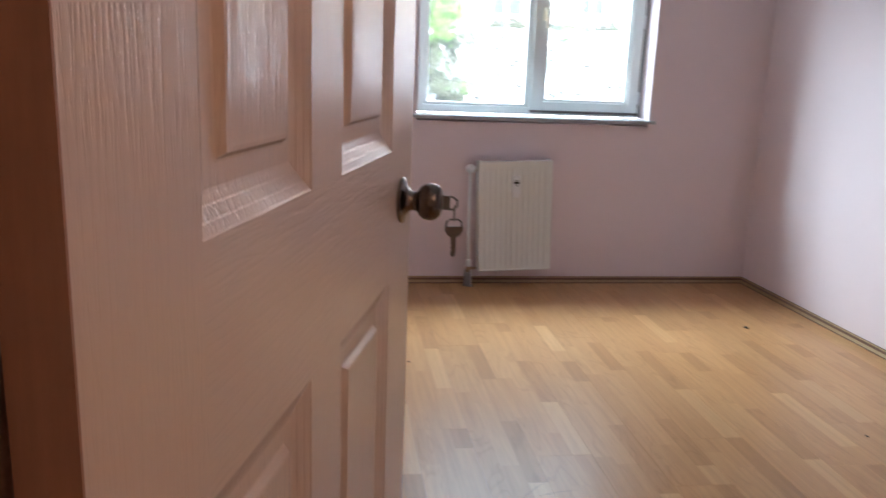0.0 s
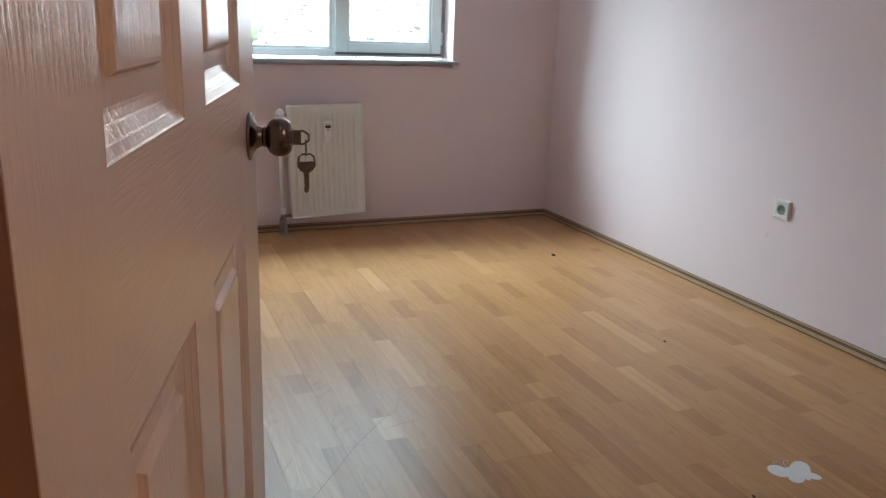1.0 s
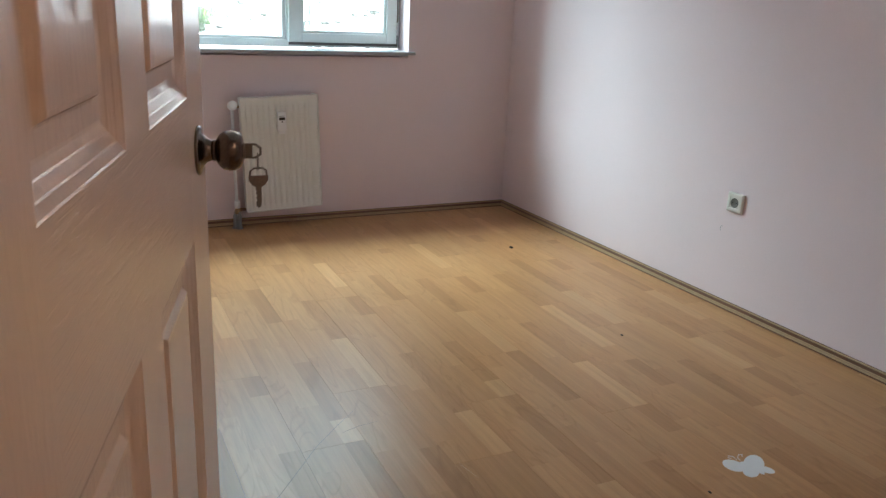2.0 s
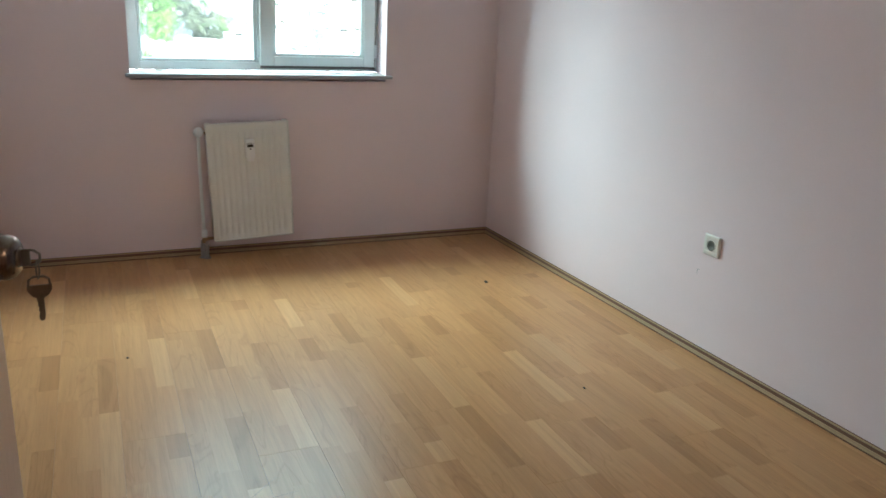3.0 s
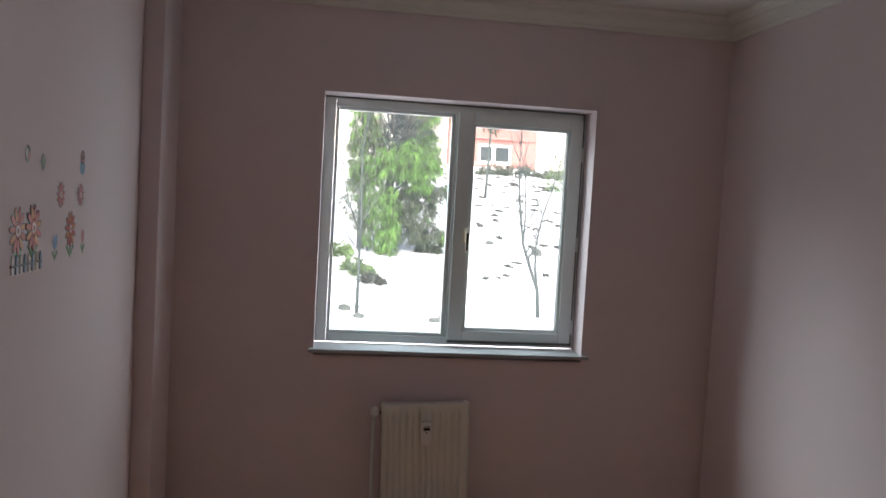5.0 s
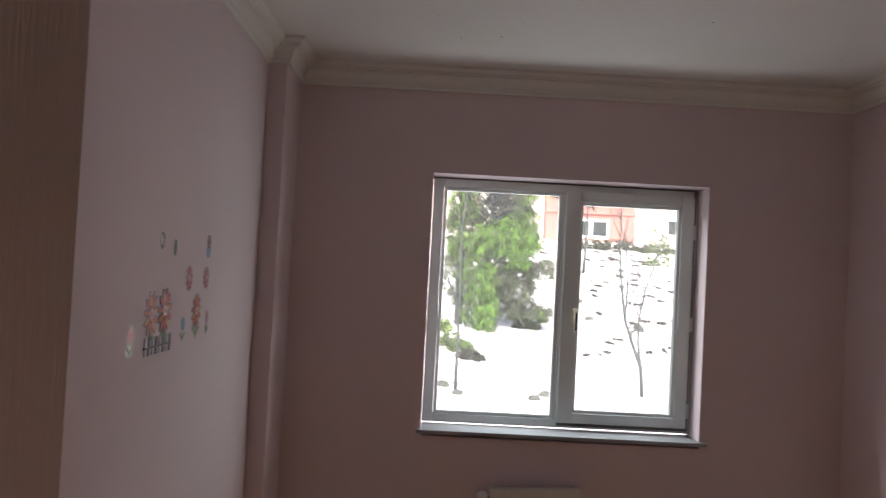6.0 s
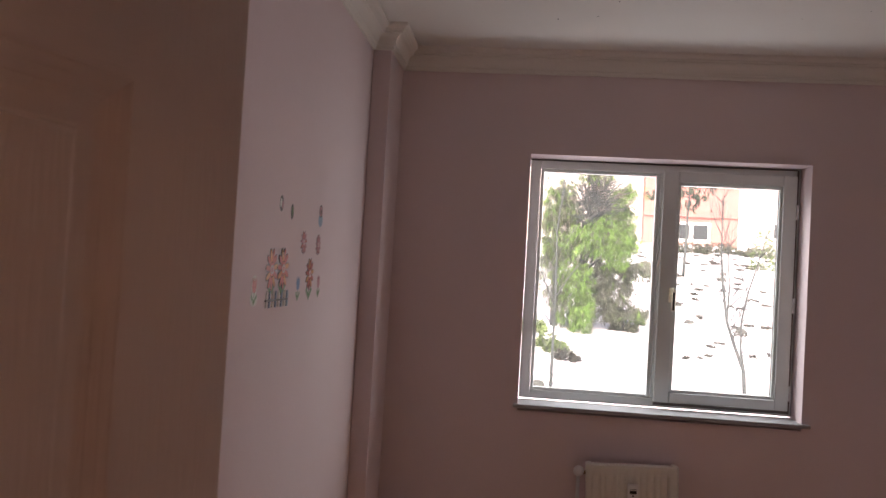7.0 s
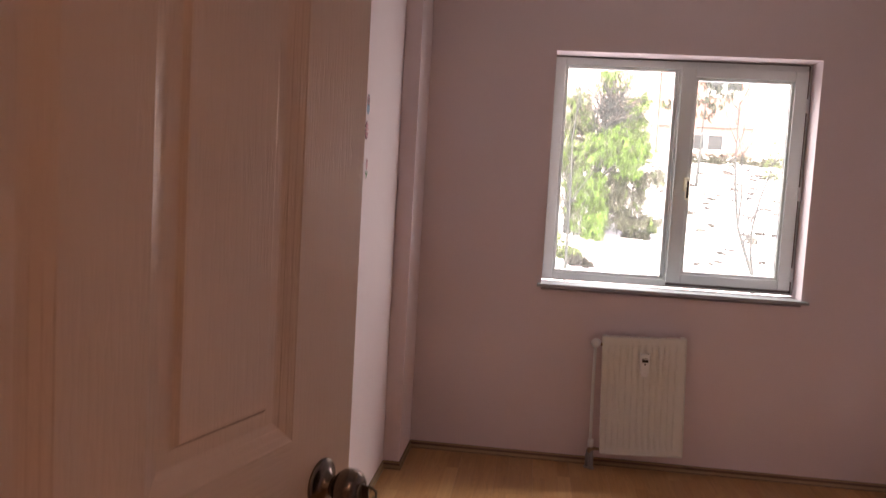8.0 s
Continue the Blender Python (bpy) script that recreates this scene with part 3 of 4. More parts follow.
    part("top_gap_shade", boxed((x0 + 0.002, y0 + 0.004, WZ1 - 0.008), (sx1, y0 + 0.0115, WZ1 - 0.003)), GASKET_SHADE, ob, "dark strip painted as shade in the gap under the lintel")
    part("bottom_gap_shade", boxed((xm0 + 0.013, y0 + 0.006, zb + 0.012), (sx1, y0 + 0.0115, zb + 0.0255)), GASKET_SHADE, ob, "dark strip painted as shade in the gap under the sash")
    for z in (1.05, 1.46, 1.90):
        part("hinge", lathe(bmesh.new(), [(0.006, -0.035), (0.0075, -0.032), (0.0075, 0.032), (0.006, 0.035)], 12, pose(sx1 + 0.0075, y0 + 0.002, z)), WHITE, ob, "white hinge sleeve")
    # handle
    hx, hz = 0.550, 1.478
    bm = boxed((hx - 0.014, y0 - 0.012, hz - 0.035), (hx + 0.014, y0 - 0.0021, hz + 0.035), 0.004)
    handle = part("handle", bm, BRASS, sash, "slim brass handle turned down")
    bm = bmesh.new()
    tube(bm, [(hx, y0 - 0.012, hz + 0.028), (hx, y0 - 0.034, hz + 0.028), (hx + 0.001, y0 - 0.042, hz + 0.020), (hx + 0.002, y0 - 0.043, hz - 0.02), (hx + 0.003, y0 - 0.042, hz - 0.075)], [0.0085, 0.0085, 0.0090, 0.0085, 0.0080], 10)
    part("lever", bm, BRASS, handle)
    part("grip_inlay", boxed((hx - 0.0035, y0 - 0.0535, hz - 0.070), (hx + 0.0065, y0 - 0.0505, hz + 0.015), 0.001), DARK, handle, "dark strip along the lever")
    # sill
    bm = boxed((WX0 - 0.022, YF - 0.028, 0.919), (WX1 + 0.032, YF - 0.0008, 0.936), 0.004)
    box(bm, (WX0 + 0.0008, YF - 0.001, 0.9125), (WX1 - 0.0008, y0 + 0.03, 0.9355))
    part("window_sill", bm, MARBLE, ob, "pale grey marble sill board")


window()


# ---- radiator ----
def radiator():
    w, h, d = 0.400, 0.590, 0.055
    ob = thing("radiator", pose(0.198, 4.006, 0.109, 0, -2.3, 0), "small cream panel radiator hung slightly askew under the window", "radiator")
    bm = bmesh.new()
    # pressed front: flat border with rounded upright flutes
    n = 12
    margin = 0.022
    pitch = (w - 2 * margin) / n
    prof = [(0.0, 0.003), (0.003, 0.0), (margin - 0.002, 0.0)]
    for k in range(n):
        a = margin + k * pitch
        prof += [(a, 0.0), (a + pitch * 0.13, 0.0078), (a + pitch * 0.28, 0.0078), (a + pitch * 0.42, 0.0)]
    prof += [(w - margin, 0.0), (w - 0.003, 0.0), (w, 0.003)]
    levels = [(0.0, 0.0), (0.026, 0.0), (0.040, 1.0), (h - 0.050, 1.0), (h - 0.036, 0.0), (h, 0.0)]
    grid = [[bm.verts.new((x, y if x in (0.0, w) else y * f, z)) for x, y in prof] for z, f in levels]
    for a, b in zip(grid, grid[1:]):
        for k in range(len(prof) - 1):
            bm.faces.new((a[k], a[k + 1], b[k + 1], b[k])).smooth = True
    part("front_panel", bm, ENAMEL, ob)
    part("back_panel", boxed((0.004, d - 0.012, 0.01), (w - 0.004, d, h - 0.01), 0.003), ENAMEL, ob)
    for x in (-0.0022, w - 0.0020):
        part("side_panel", boxed((x, -0.0055, 0.002), (x + 0.0042, d - 0.002, h + 0.004), 0.0012), ENAMEL, ob)
    for x in (0.004, w - 0.022):
        part("end_cap", boxed((x, 0.002, h + 0.0005), (x + 0.018, d - 0.004, h + 0.006), 0.0015), ENAMEL, ob)
    grille = part("top_grille", boxed((0.022, 0.003, h - 0.0035), (w - 0.022, d - 0.004, h - 0.001)), ENAMEL, ob, "slotted top grille")
    for k in range(24):
        x = 0.028 + k * (w - 0.056) / 24
        part("grille_bar", boxed((x, 0.004, h - 0.0008), (x + 0.006, d - 0.006, h + 0.0025), 0.0008), ENAMEL, grille)
    part("bottom_edge", boxed((0.002, -0.004, -0.002), (w - 0.0022, 0.013, 0.006), 0.001), ENAMEL, ob)
    part("top_edge", boxed((0.0022, -0.004, h - 0.006), (w - 0.0022, 0.0025, h + 0.002), 0.001), ENAMEL, ob)
    bm = bmesh.new()
    for k in range(10):
        x = 0.03 + k * (w - 0.06) / 10
        box(bm, (x, 0.013, 0.02), (x + 0.018, d - 0.0125, h - 0.02))
    part("convector_fin", bm, ENAMEL, ob)
    for x in (0.10, w - 0.12):
        part("wall_bracket", boxed((x, d, 0.10), (x + 0.02, YF - 4.006 + 0.004, h - 0.08), 0.001), GREYPIPE, ob)


def valve_set():
    ob = thing("radiator_pipe", pose(0.141, 4.045, 0.0), "white radiator pipe with a white thermostat head", "pipe")
    bm = bmesh.new()
    tube(bm, [(0.0, 0, 0.655), (0.001, 0, 0.50), (0.004, 0, 0.32), (0.009, 0, 0.145)], [0.0085] * 4, 12)
    part("upright_pipe", bm, WHITE, ob)
    bm = lathe(bmesh.new(), [(0.010, -0.030), (0.020, -0.028), (0.0235, -0.022), (0.0235, 0.006), (0.021, 0.016), (0.013, 0.022)], 20, pose(0.001, -0.012, 0.663, 75, 0, 0))
    part("thermostat_head", bm, WHITE, ob, "white thermostat head")
    part("upper_union", lathe(bmesh.new(), [(0.0115, 0.0), (0.0115, 0.020), (0.008, 0.022), (0.008, 0.055)], 10, pose(0.0, 0, 0.655, 0, 90, 0)), VALVEBRASS, ob)
    part("lower_valve_cap", lathe(bmesh.new(), [(0.013, 0.0), (0.015, 0.003), (0.015, 0.034), (0.012, 0.039)], 16, pose(0.010, -0.004, 0.128)), WHITE, ob)
    part("lower_valve", lathe(bmesh.new(), [(0.010, 0.0), (0.014, 0.004), (0.014, 0.020), (0.010, 0.026), (0.010, 0.032)], 14, pose(0.010, -0.002, 0.096)), VALVEBRASS, ob)
    part("lower_union", lathe(bmesh.new(), [(0.011, 0.0), (0.011, 0.018), (0.008, 0.020), (0.008, 0.050)], 10, pose(0.012, 0, 0.118, 0, 90, 0)), VALVEBRASS, ob)
    for x, y in ((0.000, 0.004), (0.018, -0.010)):
        part("floor_sleeve", lathe(bmesh.new(), [(0.0115, FZ + 0.0002), (0.0115, 0.085), (0.0085, 0.090), (0.0085, 0.108)], 14, pose(x, y, 0.0)), GREYPIPE, ob, "grey pipe sleeve at the floor")
        part("floor_collar", lathe(bmesh.new(), [(0.019, FZ + 0.0002), (0.019, FZ + 0.003), (0.0135, FZ + 0.007)], 18, pose(x, y, 0.0)), GREYPIPE, ob)


def meter():
    ob = thing("heat_meter", pose(0.381, 4.0055, 0.585, 0, -2.3, 0), "white plastic heat meter clipped to the radiator", "meter")
    part("housing", boxed((-0.0225, -0.024, -0.048), (0.0225, 0.0, 0.048), 0.005), WHITE, ob)
    part("display", boxed((-0.015, -0.0252, 0.007), (0.015, -0.0242, 0.021)), DARK, ob, "small dark display")
    part("display_slot", boxed((-0.015, -0.0252, 0.0255), (0.015, -0.0242, 0.0275)), DARK, ob)
    part("seal", lathe(bmesh.new(), [(0.004, 0.0), (0.004, 0.0012)], 12, pose(0, -0.0242, -0.002, 90, 0, 0)), DARK, ob)
    part("clip", boxed((-0.016, -0.016, -0.066), (0.016, -0.0005, -0.0485), 0.003), WHITE, ob, "pale clip under the meter")
    part("cap", boxed((-0.0215, -0.0255, 0.030), (0.0215, -0.0243, 0.045), 0.0005), WHITE, ob)


radiator()
valve_set()
meter()


# ---- socket, stickers and scraps ----
def socket():
    ob = thing("wall_socket", pose(1.8185, 2.274, 0.474, 0, 0, 91.34), "white square wall socket with a grey round well", "socket")
    bm = bmesh.new()
    outer = [(-0.0405, -0.0405), (0.0405, -0.0405), (0.0405, 0.0405), (-0.0405, 0.0405)]
    rings = []
    for inset, y in ((0.0, 0.001), (0.001, 0.008), (0.005, 0.0115), (0.016, 0.0115), (0.018, 0.0095)):
        rings.append([bm.verts.new((x - math.copysign(inset, x), y, z - math.copysign(inset, z))) for x, z in outer])
    for a, b in zip(rings, rings[1:]):
        for k in range(4):
            bm.faces.new((a[k], a[(k + 1) % 4], b[(k + 1) % 4], b[k]))
    bm.faces.new(rings[-1])
    part("frame", bm, SOCKETCREAM, ob)
    well = part("well", lathe(bmesh.new(), [(0.0200, 0.0), (0.0200, 0.0022), (0.0178, 0.0028), (0.0168, 0.0006), (0.001, 0.0005)], 28, pose(0, 0.0092, 0, -90, 0, 0)), SOCKETGREY, ob, "grey round plug well")
    for x in (-0.0095, 0.0095):
        part("pin_hole", lathe(bmesh.new(), [(0.0026, 0.0), (0.0026, 0.0004)], 10, pose(x, 0.0101, 0, -90, 0, 0)), DARK, well)


socket()

tagged(part("wall_scuff", tube(bmesh.new(), [(east(2.33) - 0.0004, 2.33 + 0.009 * math.cos(a), 0.350 + 0.012 * math.sin(a)) for a in (-0.9, -0.2, 0.5, 1.2, 1.9)], [0.0008, 0.0012, 0.0012, 0.0012, 0.0006], 5), GREYPIPE), "small curved grey scuff on the wall below the socket", "scuff")


def sticker(y, z, label, shapes, category="sticker"):
    """Shapes: (outline in y and z from the sticker's foot, material); each is laid a hair above the last."""
    ob = thing("wall_sticker", Matrix(((0, -1, 0, XL), (1, 0, 0, y), (0, 0, 1, z), (0, 0, 0, 1))), label, category, "flower stickers on the wall")
    for k, (name, outline, mat_) in enumerate(shapes):
        part(name, flat(bmesh.new(), outline, 0.0004 + 0.00006 * k), mat_, ob)


def daisy(cx, cz, r, outer, inner):
    """Eleven pointed petals with dark rims round a ringed eye."""
    shapes = []
    for k in range(11):
        a = 2 * math.pi * k / 11 + 0.2
        shapes.append(("petal_rim", disc(cx + r * 0.66 * math.cos(a), cz + r * 0.80 * math.sin(a), r * 0.42, r * 0.20, 10, a), INKDARK))
    for k in range(11):
        a = 2 * math.pi * k / 11 + 0.2
        shapes.append(("petal", disc(cx + r * 0.64 * math.cos(a), cz + r * 0.78 * math.sin(a), r * 0.38, r * 0.15, 10, a), outer if k % 3 else inner))
    return shapes + [("flower_eye", disc(cx, cz, r * 0.38, r * 0.38), outer), ("flower_eye", disc(cx, cz, r * 0.26, r * 0.26), INKWHITE), ("flower_eye", disc(cx, cz, r * 0.15, r * 0.15), RED)]


def leaves(cx, z0, high, spread, mat_):
    return [("leaf", [(cx, z0), (cx + s * spread, z0 + high * 0.75), (cx + s * spread * 0.7, z0 + high), (cx + s * spread * 0.15, z0 + high * 0.45)], mat_) for s in (-1, 1)]


def tulip(cx, z0, high, col, wide=0.022):
    cup = [(cx - wide * 0.5, z0 + high * 0.5), (cx - wide * 0.75, z0 + high * 0.72), (cx - wide * 0.6, z0 + high), (cx - wide * 0.2, z0 + high * 0.84), (cx, z0 + high), (cx + wide * 0.2, z0 + high * 0.84), (cx + wide * 0.6, z0 + high), (cx + wide * 0.75, z0 + high * 0.72), (cx + wide * 0.5, z0 + high * 0.5), (cx, z0 + high * 0.42)]
    stem = [(cx - 0.0025, z0), (cx + 0.0025, z0), (cx + 0.0025, z0 + high * 0.5), (cx - 0.0025, z0 + high * 0.5)]
    return [("stem", stem, GREEN)] + leaves(cx, z0, high * 0.4, wide, GREEN) + [("flower", cup, col)]


halo = [("backing", disc(0, 0.052, 0.024, 0.030), INKWHITE), ("backing", disc(0, 0.016, 0.030, 0.018), INKWHITE)]
sticker(2.405, 1.407, "red tulip wall sticker with a white border", halo + tulip(0, 0.002, 0.074, RED, 0.024))
bunch = []
for cx, cz in ((-0.055, 0.108), (0.045, 0.112)):
    bunch += [("stem", [(cx - 0.004, 0.02), (cx + 0.004, 0.02), (cx + 0.004, cz), (cx - 0.004, cz)], GREEN)] + leaves(cx, 0.03, 0.045, 0.035, GREEN) + daisy(cx, cz, 0.052, RED, ORANGE)
for k in range(8):
    x = -0.095 + k * 0.027
    bunch.append(("fence_pale", [(x, 0.0), (x + 0.009, 0.0), (x + 0.009, 0.040), (x + 0.0045, 0.048), (x, 0.040)], SKYBLUE if k % 2 else INKWHITE))
bunch.append(("fence_rail", [(-0.10, 0.018), (0.105, 0.018), (0.105, 0.024), (-0.10, 0.024)], INKDARK))
sticker(2.597, 1.397, "two orange daisies behind a fence, wall sticker", bunch)
sticker(2.812, 1.409, "blue tulip wall sticker with green leaves", tulip(0, 0, 0.075, BLUE, 0.024))
sticker(2.940, 1.409, "red and orange daisy wall sticker", [("stem", [(-0.004, 0), (0.004, 0), (0.004, 0.07), (-0.004, 0.07)], GREEN)] + leaves(0, 0, 0.042, 0.036, GREEN) + daisy(0, 0.085, 0.045, RED, ORANGE))
sticker(3.060, 1.413, "small pink tulip wall sticker", tulip(0, 0, 0.076, PINKINK, 0.020))
sticker(2.849, 1.595, "small pink flower wall sticker", daisy(0, 0, 0.032, PINKINK, RED))
sticker(3.027, 1.595, "small pink flower wall sticker", daisy(0, 0, 0.030, PINKINK, PINKINK))
sticker(2.596, 1.698, "small dark beetle wall sticker", [("body", disc(0, 0, 0.018, 0.024), INKDARK), ("wing", disc(-0.006, 0.002, 0.008, 0.014), INKWHITE), ("wing", disc(0.010, -0.003, 0.006, 0.012), PINKINK)])
sticker(2.704, 1.682, "small grey beetle wall sticker", [("body", disc(0, 0, 0.014, 0.024), INKDARK), ("wing", disc(0.003, 0.002, 0.007, 0.015), GREEN)])
sticker(3.038, 1.690, "blue and pink snail wall sticker", [("body", disc(0, -0.010, 0.026, 0.024), SKYBLUE), ("shell", disc(0, 0.020, 0.021, 0.022), INKDARK), ("shell", disc(0, 0.020, 0.016, 0.017), PINKINK), ("shell", disc(0.001, 0.019, 0.008, 0.009), INKDARK)])


def butterfly():
    ob = thing("paper_butterfly", pose(0.988, 1.290, FZ + 0.0002), "white paper butterfly lying on the floor", "sticker")
    # two large wings, two small ones and the body: centre and half axes of each
    lobes = [((-0.040, 0.024), (0.017, -0.025), (0.022, 0.018)), ((0.020, 0.009), (0.025, -0.014), (0.036, 0.035)), ((-0.019, -0.018), (0.018, -0.012), (0.019, 0.019)),
             ((0.028, -0.025), (0.015, -0.019), (0.013, 0.010)), ((-0.013, 0.005), (0.016, -0.016), (0.020, 0.020)), ((0.006, -0.030), (0.003, -0.010), (0.006, 0.004))]
    for k, (c, a, b) in enumerate(lobes):
        bm = bmesh.new()
        ring = [(c[0] + a[0] * math.cos(q) + b[0] * math.sin(q), c[1] + a[1] * math.cos(q) + b[1] * math.sin(q)) for q in [2 * math.pi * j / 20 for j in range(20)]]
        top = 0.0006 + 0.00012 * k
        low, high = [[bm.verts.new((x, y, z)) for x, y in ring] for z in (0.0, top)]
        bm.faces.new(low)
        bm.faces.new(high)
        for j in range(20):
            bm.faces.new((low[j], low[(j + 1) % 20], high[(j + 1) % 20], high[j]))
        part("body" if k == 4 else "wing", bm, PAPER, ob)
    for pts in ([(-0.004, 0.036), (-0.001, 0.049), (0.014, 0.061), (0.024, 0.057), (0.016, 0.049)], [(-0.010, 0.042), (-0.009, 0.059), (-0.018, 0.067), (-0.027, 0.059), (-0.019, 0.054)]):
        part("feeler", tube(bmesh.new(), [(x, y, 0.0009) for x, y in pts], [0.0009] * 5, 5), PAPER, ob)


butterfly()


def crumb(x, y, size, label):
    ob = lathe(bmesh.new(), [(size * 0.5, 0.0), (size, size * 0.35), (size * 0.7, size * 0.8), (size * 0.2, size)], 7, pose(x, y, FZ) @ Matrix.Diagonal((1, 1.6, 1, 1)))
    tagged(part("crumb", ob, DARK), label, "crumb", "crumbs on the floor")


SCRATCH = surface("dark_scratch", (0.22, 0.125, 0.065), 0.6, vary=0.2, big=20, small=300, bump=0)
PALE_SCRATCH = surface("bare_scratch", (0.62, 0.46, 0.29), 0.6, vary=0.2, big=20, small=300, bump=0)
for arc, mat_, label in (([(-0.277, 1.584), (-0.190, 1.690), (-0.085, 1.820), (0.0, 1.905), (0.075, 1.975)], SCRATCH, "thin dark curved scratch"), ([(0.005, 1.865), (0.060, 1.883), (0.120, 1.890)], SCRATCH, "thin dark curved scratch"),
                         ([(0.245, 1.600), (0.253, 1.560), (0.262, 1.520)], PALE_SCRATCH, "short pale scratch")):
    part("scratch", tube(bmesh.new(), [(x, y, FZ - 0.0005) for x, y in arc], [0.0007] + [0.0010] * (len(arc) - 2) + [0.0007], 6), mat_, floor, label)
crumb(1.382, 3.292, 0.010, "dark dry crumb lying on the laminate floor")
crumb(1.219, 2.165, 0.005, "tiny dark crumb on the laminate floor")
crumb(-0.272, 2.907, 0.005, "tiny dark crumb on the laminate floor")
crumb(0.792, 1.240, 0.004, "tiny dark crumb on the laminate floor")

bm = bmesh.new()
rng = random.Random(5)
for k in range(26):
    x, y, r = rng.uniform(-0.5, 1.6), rng.uniform(1.9, 3.7), rng.uniform(0.002, 0.005)
    lathe(bm, [(r, 0.0), (r * 0.7, -0.0008)], 6, pose(x, y, ZC - 0.0001))
tagged(part("ceiling_speck", bm, DARK), "small dark specks on the white ceiling", "speck", kind="stuff")


# ---- outside ----
def ground_height(x, y):
    """A flat strip behind the house, a bank, then the long slope up to the houses."""
    if y < 15.0:
        base = -0.42 - 0.03 * min(8.0, 15.0 - y)
    elif y < 22.5:
        base = -0.42 + 0.130 * (y - 15.0)
    else:
        base = 0.555 + 0.152 * (min(y, 42.5) - 22.5)
    bumps = 0.0
    if y > 7:
        bumps = 0.14 * noise.noise(Vector((x * 0.25, y * 0.25, 3.1))) + 0.07 * noise.noise(Vector((x * 0.9, y * 0.9, 7.7)))
    return base + bumps


def spaced(near, step, far, k=1.35):
    out, v, s = [], 0.0, step
    while v < far:
        out.append(v)
        s = step if v < near else s * k
        v += s
    return out + [far]


xs = [8 - v for v in reversed(spaced(16, 0.45, 900)[1:])] + [8 + v for v in spaced(16, 0.45, 900)]
ys = [6 - v for v in reversed(spaced(4, 1.0, 900)[1:])] + [6 + v for v in spaced(38, 0.45, 900)]
verts = [(x, y, ground_height(x, y)) for y in ys for x in xs]
w = len(xs)
me = bpy.data.meshes.new("ground")
me.from_pydata(verts, [], [(j * w + i, j * w + i + 1, (j + 1) * w + i + 1, (j + 1) * w + i) for j in range(len(ys) - 1) for i in range(w - 1)])
me.materials.append(SNOW)
for f in me.polygons:
    f.use_smooth = True
tagged(new("ground", me), "snow-covered slope rising behind the house", "ground", kind="structure")


def blades(out, at, direction, length, width, count, rng, droop=0.4, spread=0.6):
    """Adds narrow pointed leaf blades that fan out from a point."""
    for _ in range(count):
        d = (Vector(direction) + Vector((rng.uniform(-1, 1), rng.uniform(-1, 1), rng.uniform(-1, 1))) * spread).normalized()
        side = d.cross(Vector((rng.uniform(-1, 1), rng.uniform(-1, 1), rng.uniform(-1, 1)))).normalized() * width
        ln = length * rng.uniform(0.6, 1.2)
        a = Vector(at)
        b = a + d * ln * 0.55
        c = a + d * ln + Vector((0, 0, -droop * ln * 0.5))
        k = len(out[0])
        out[0].extend([a - side * 0.3, a + side * 0.3, b + side, b - side, c])
        out[1].extend([(k, k + 1, k + 2, k + 3), (k + 3, k + 2, k + 4)])


def leafy(name, out, mat_, parent=None):
    me = bpy.data.meshes.new(name)
    me.from_pydata([tuple(v) for v in out[0]], [], out[1])
    me.materials.append(mat_)
    ob = new(name, me)
    ob.parent = parent
    return ob


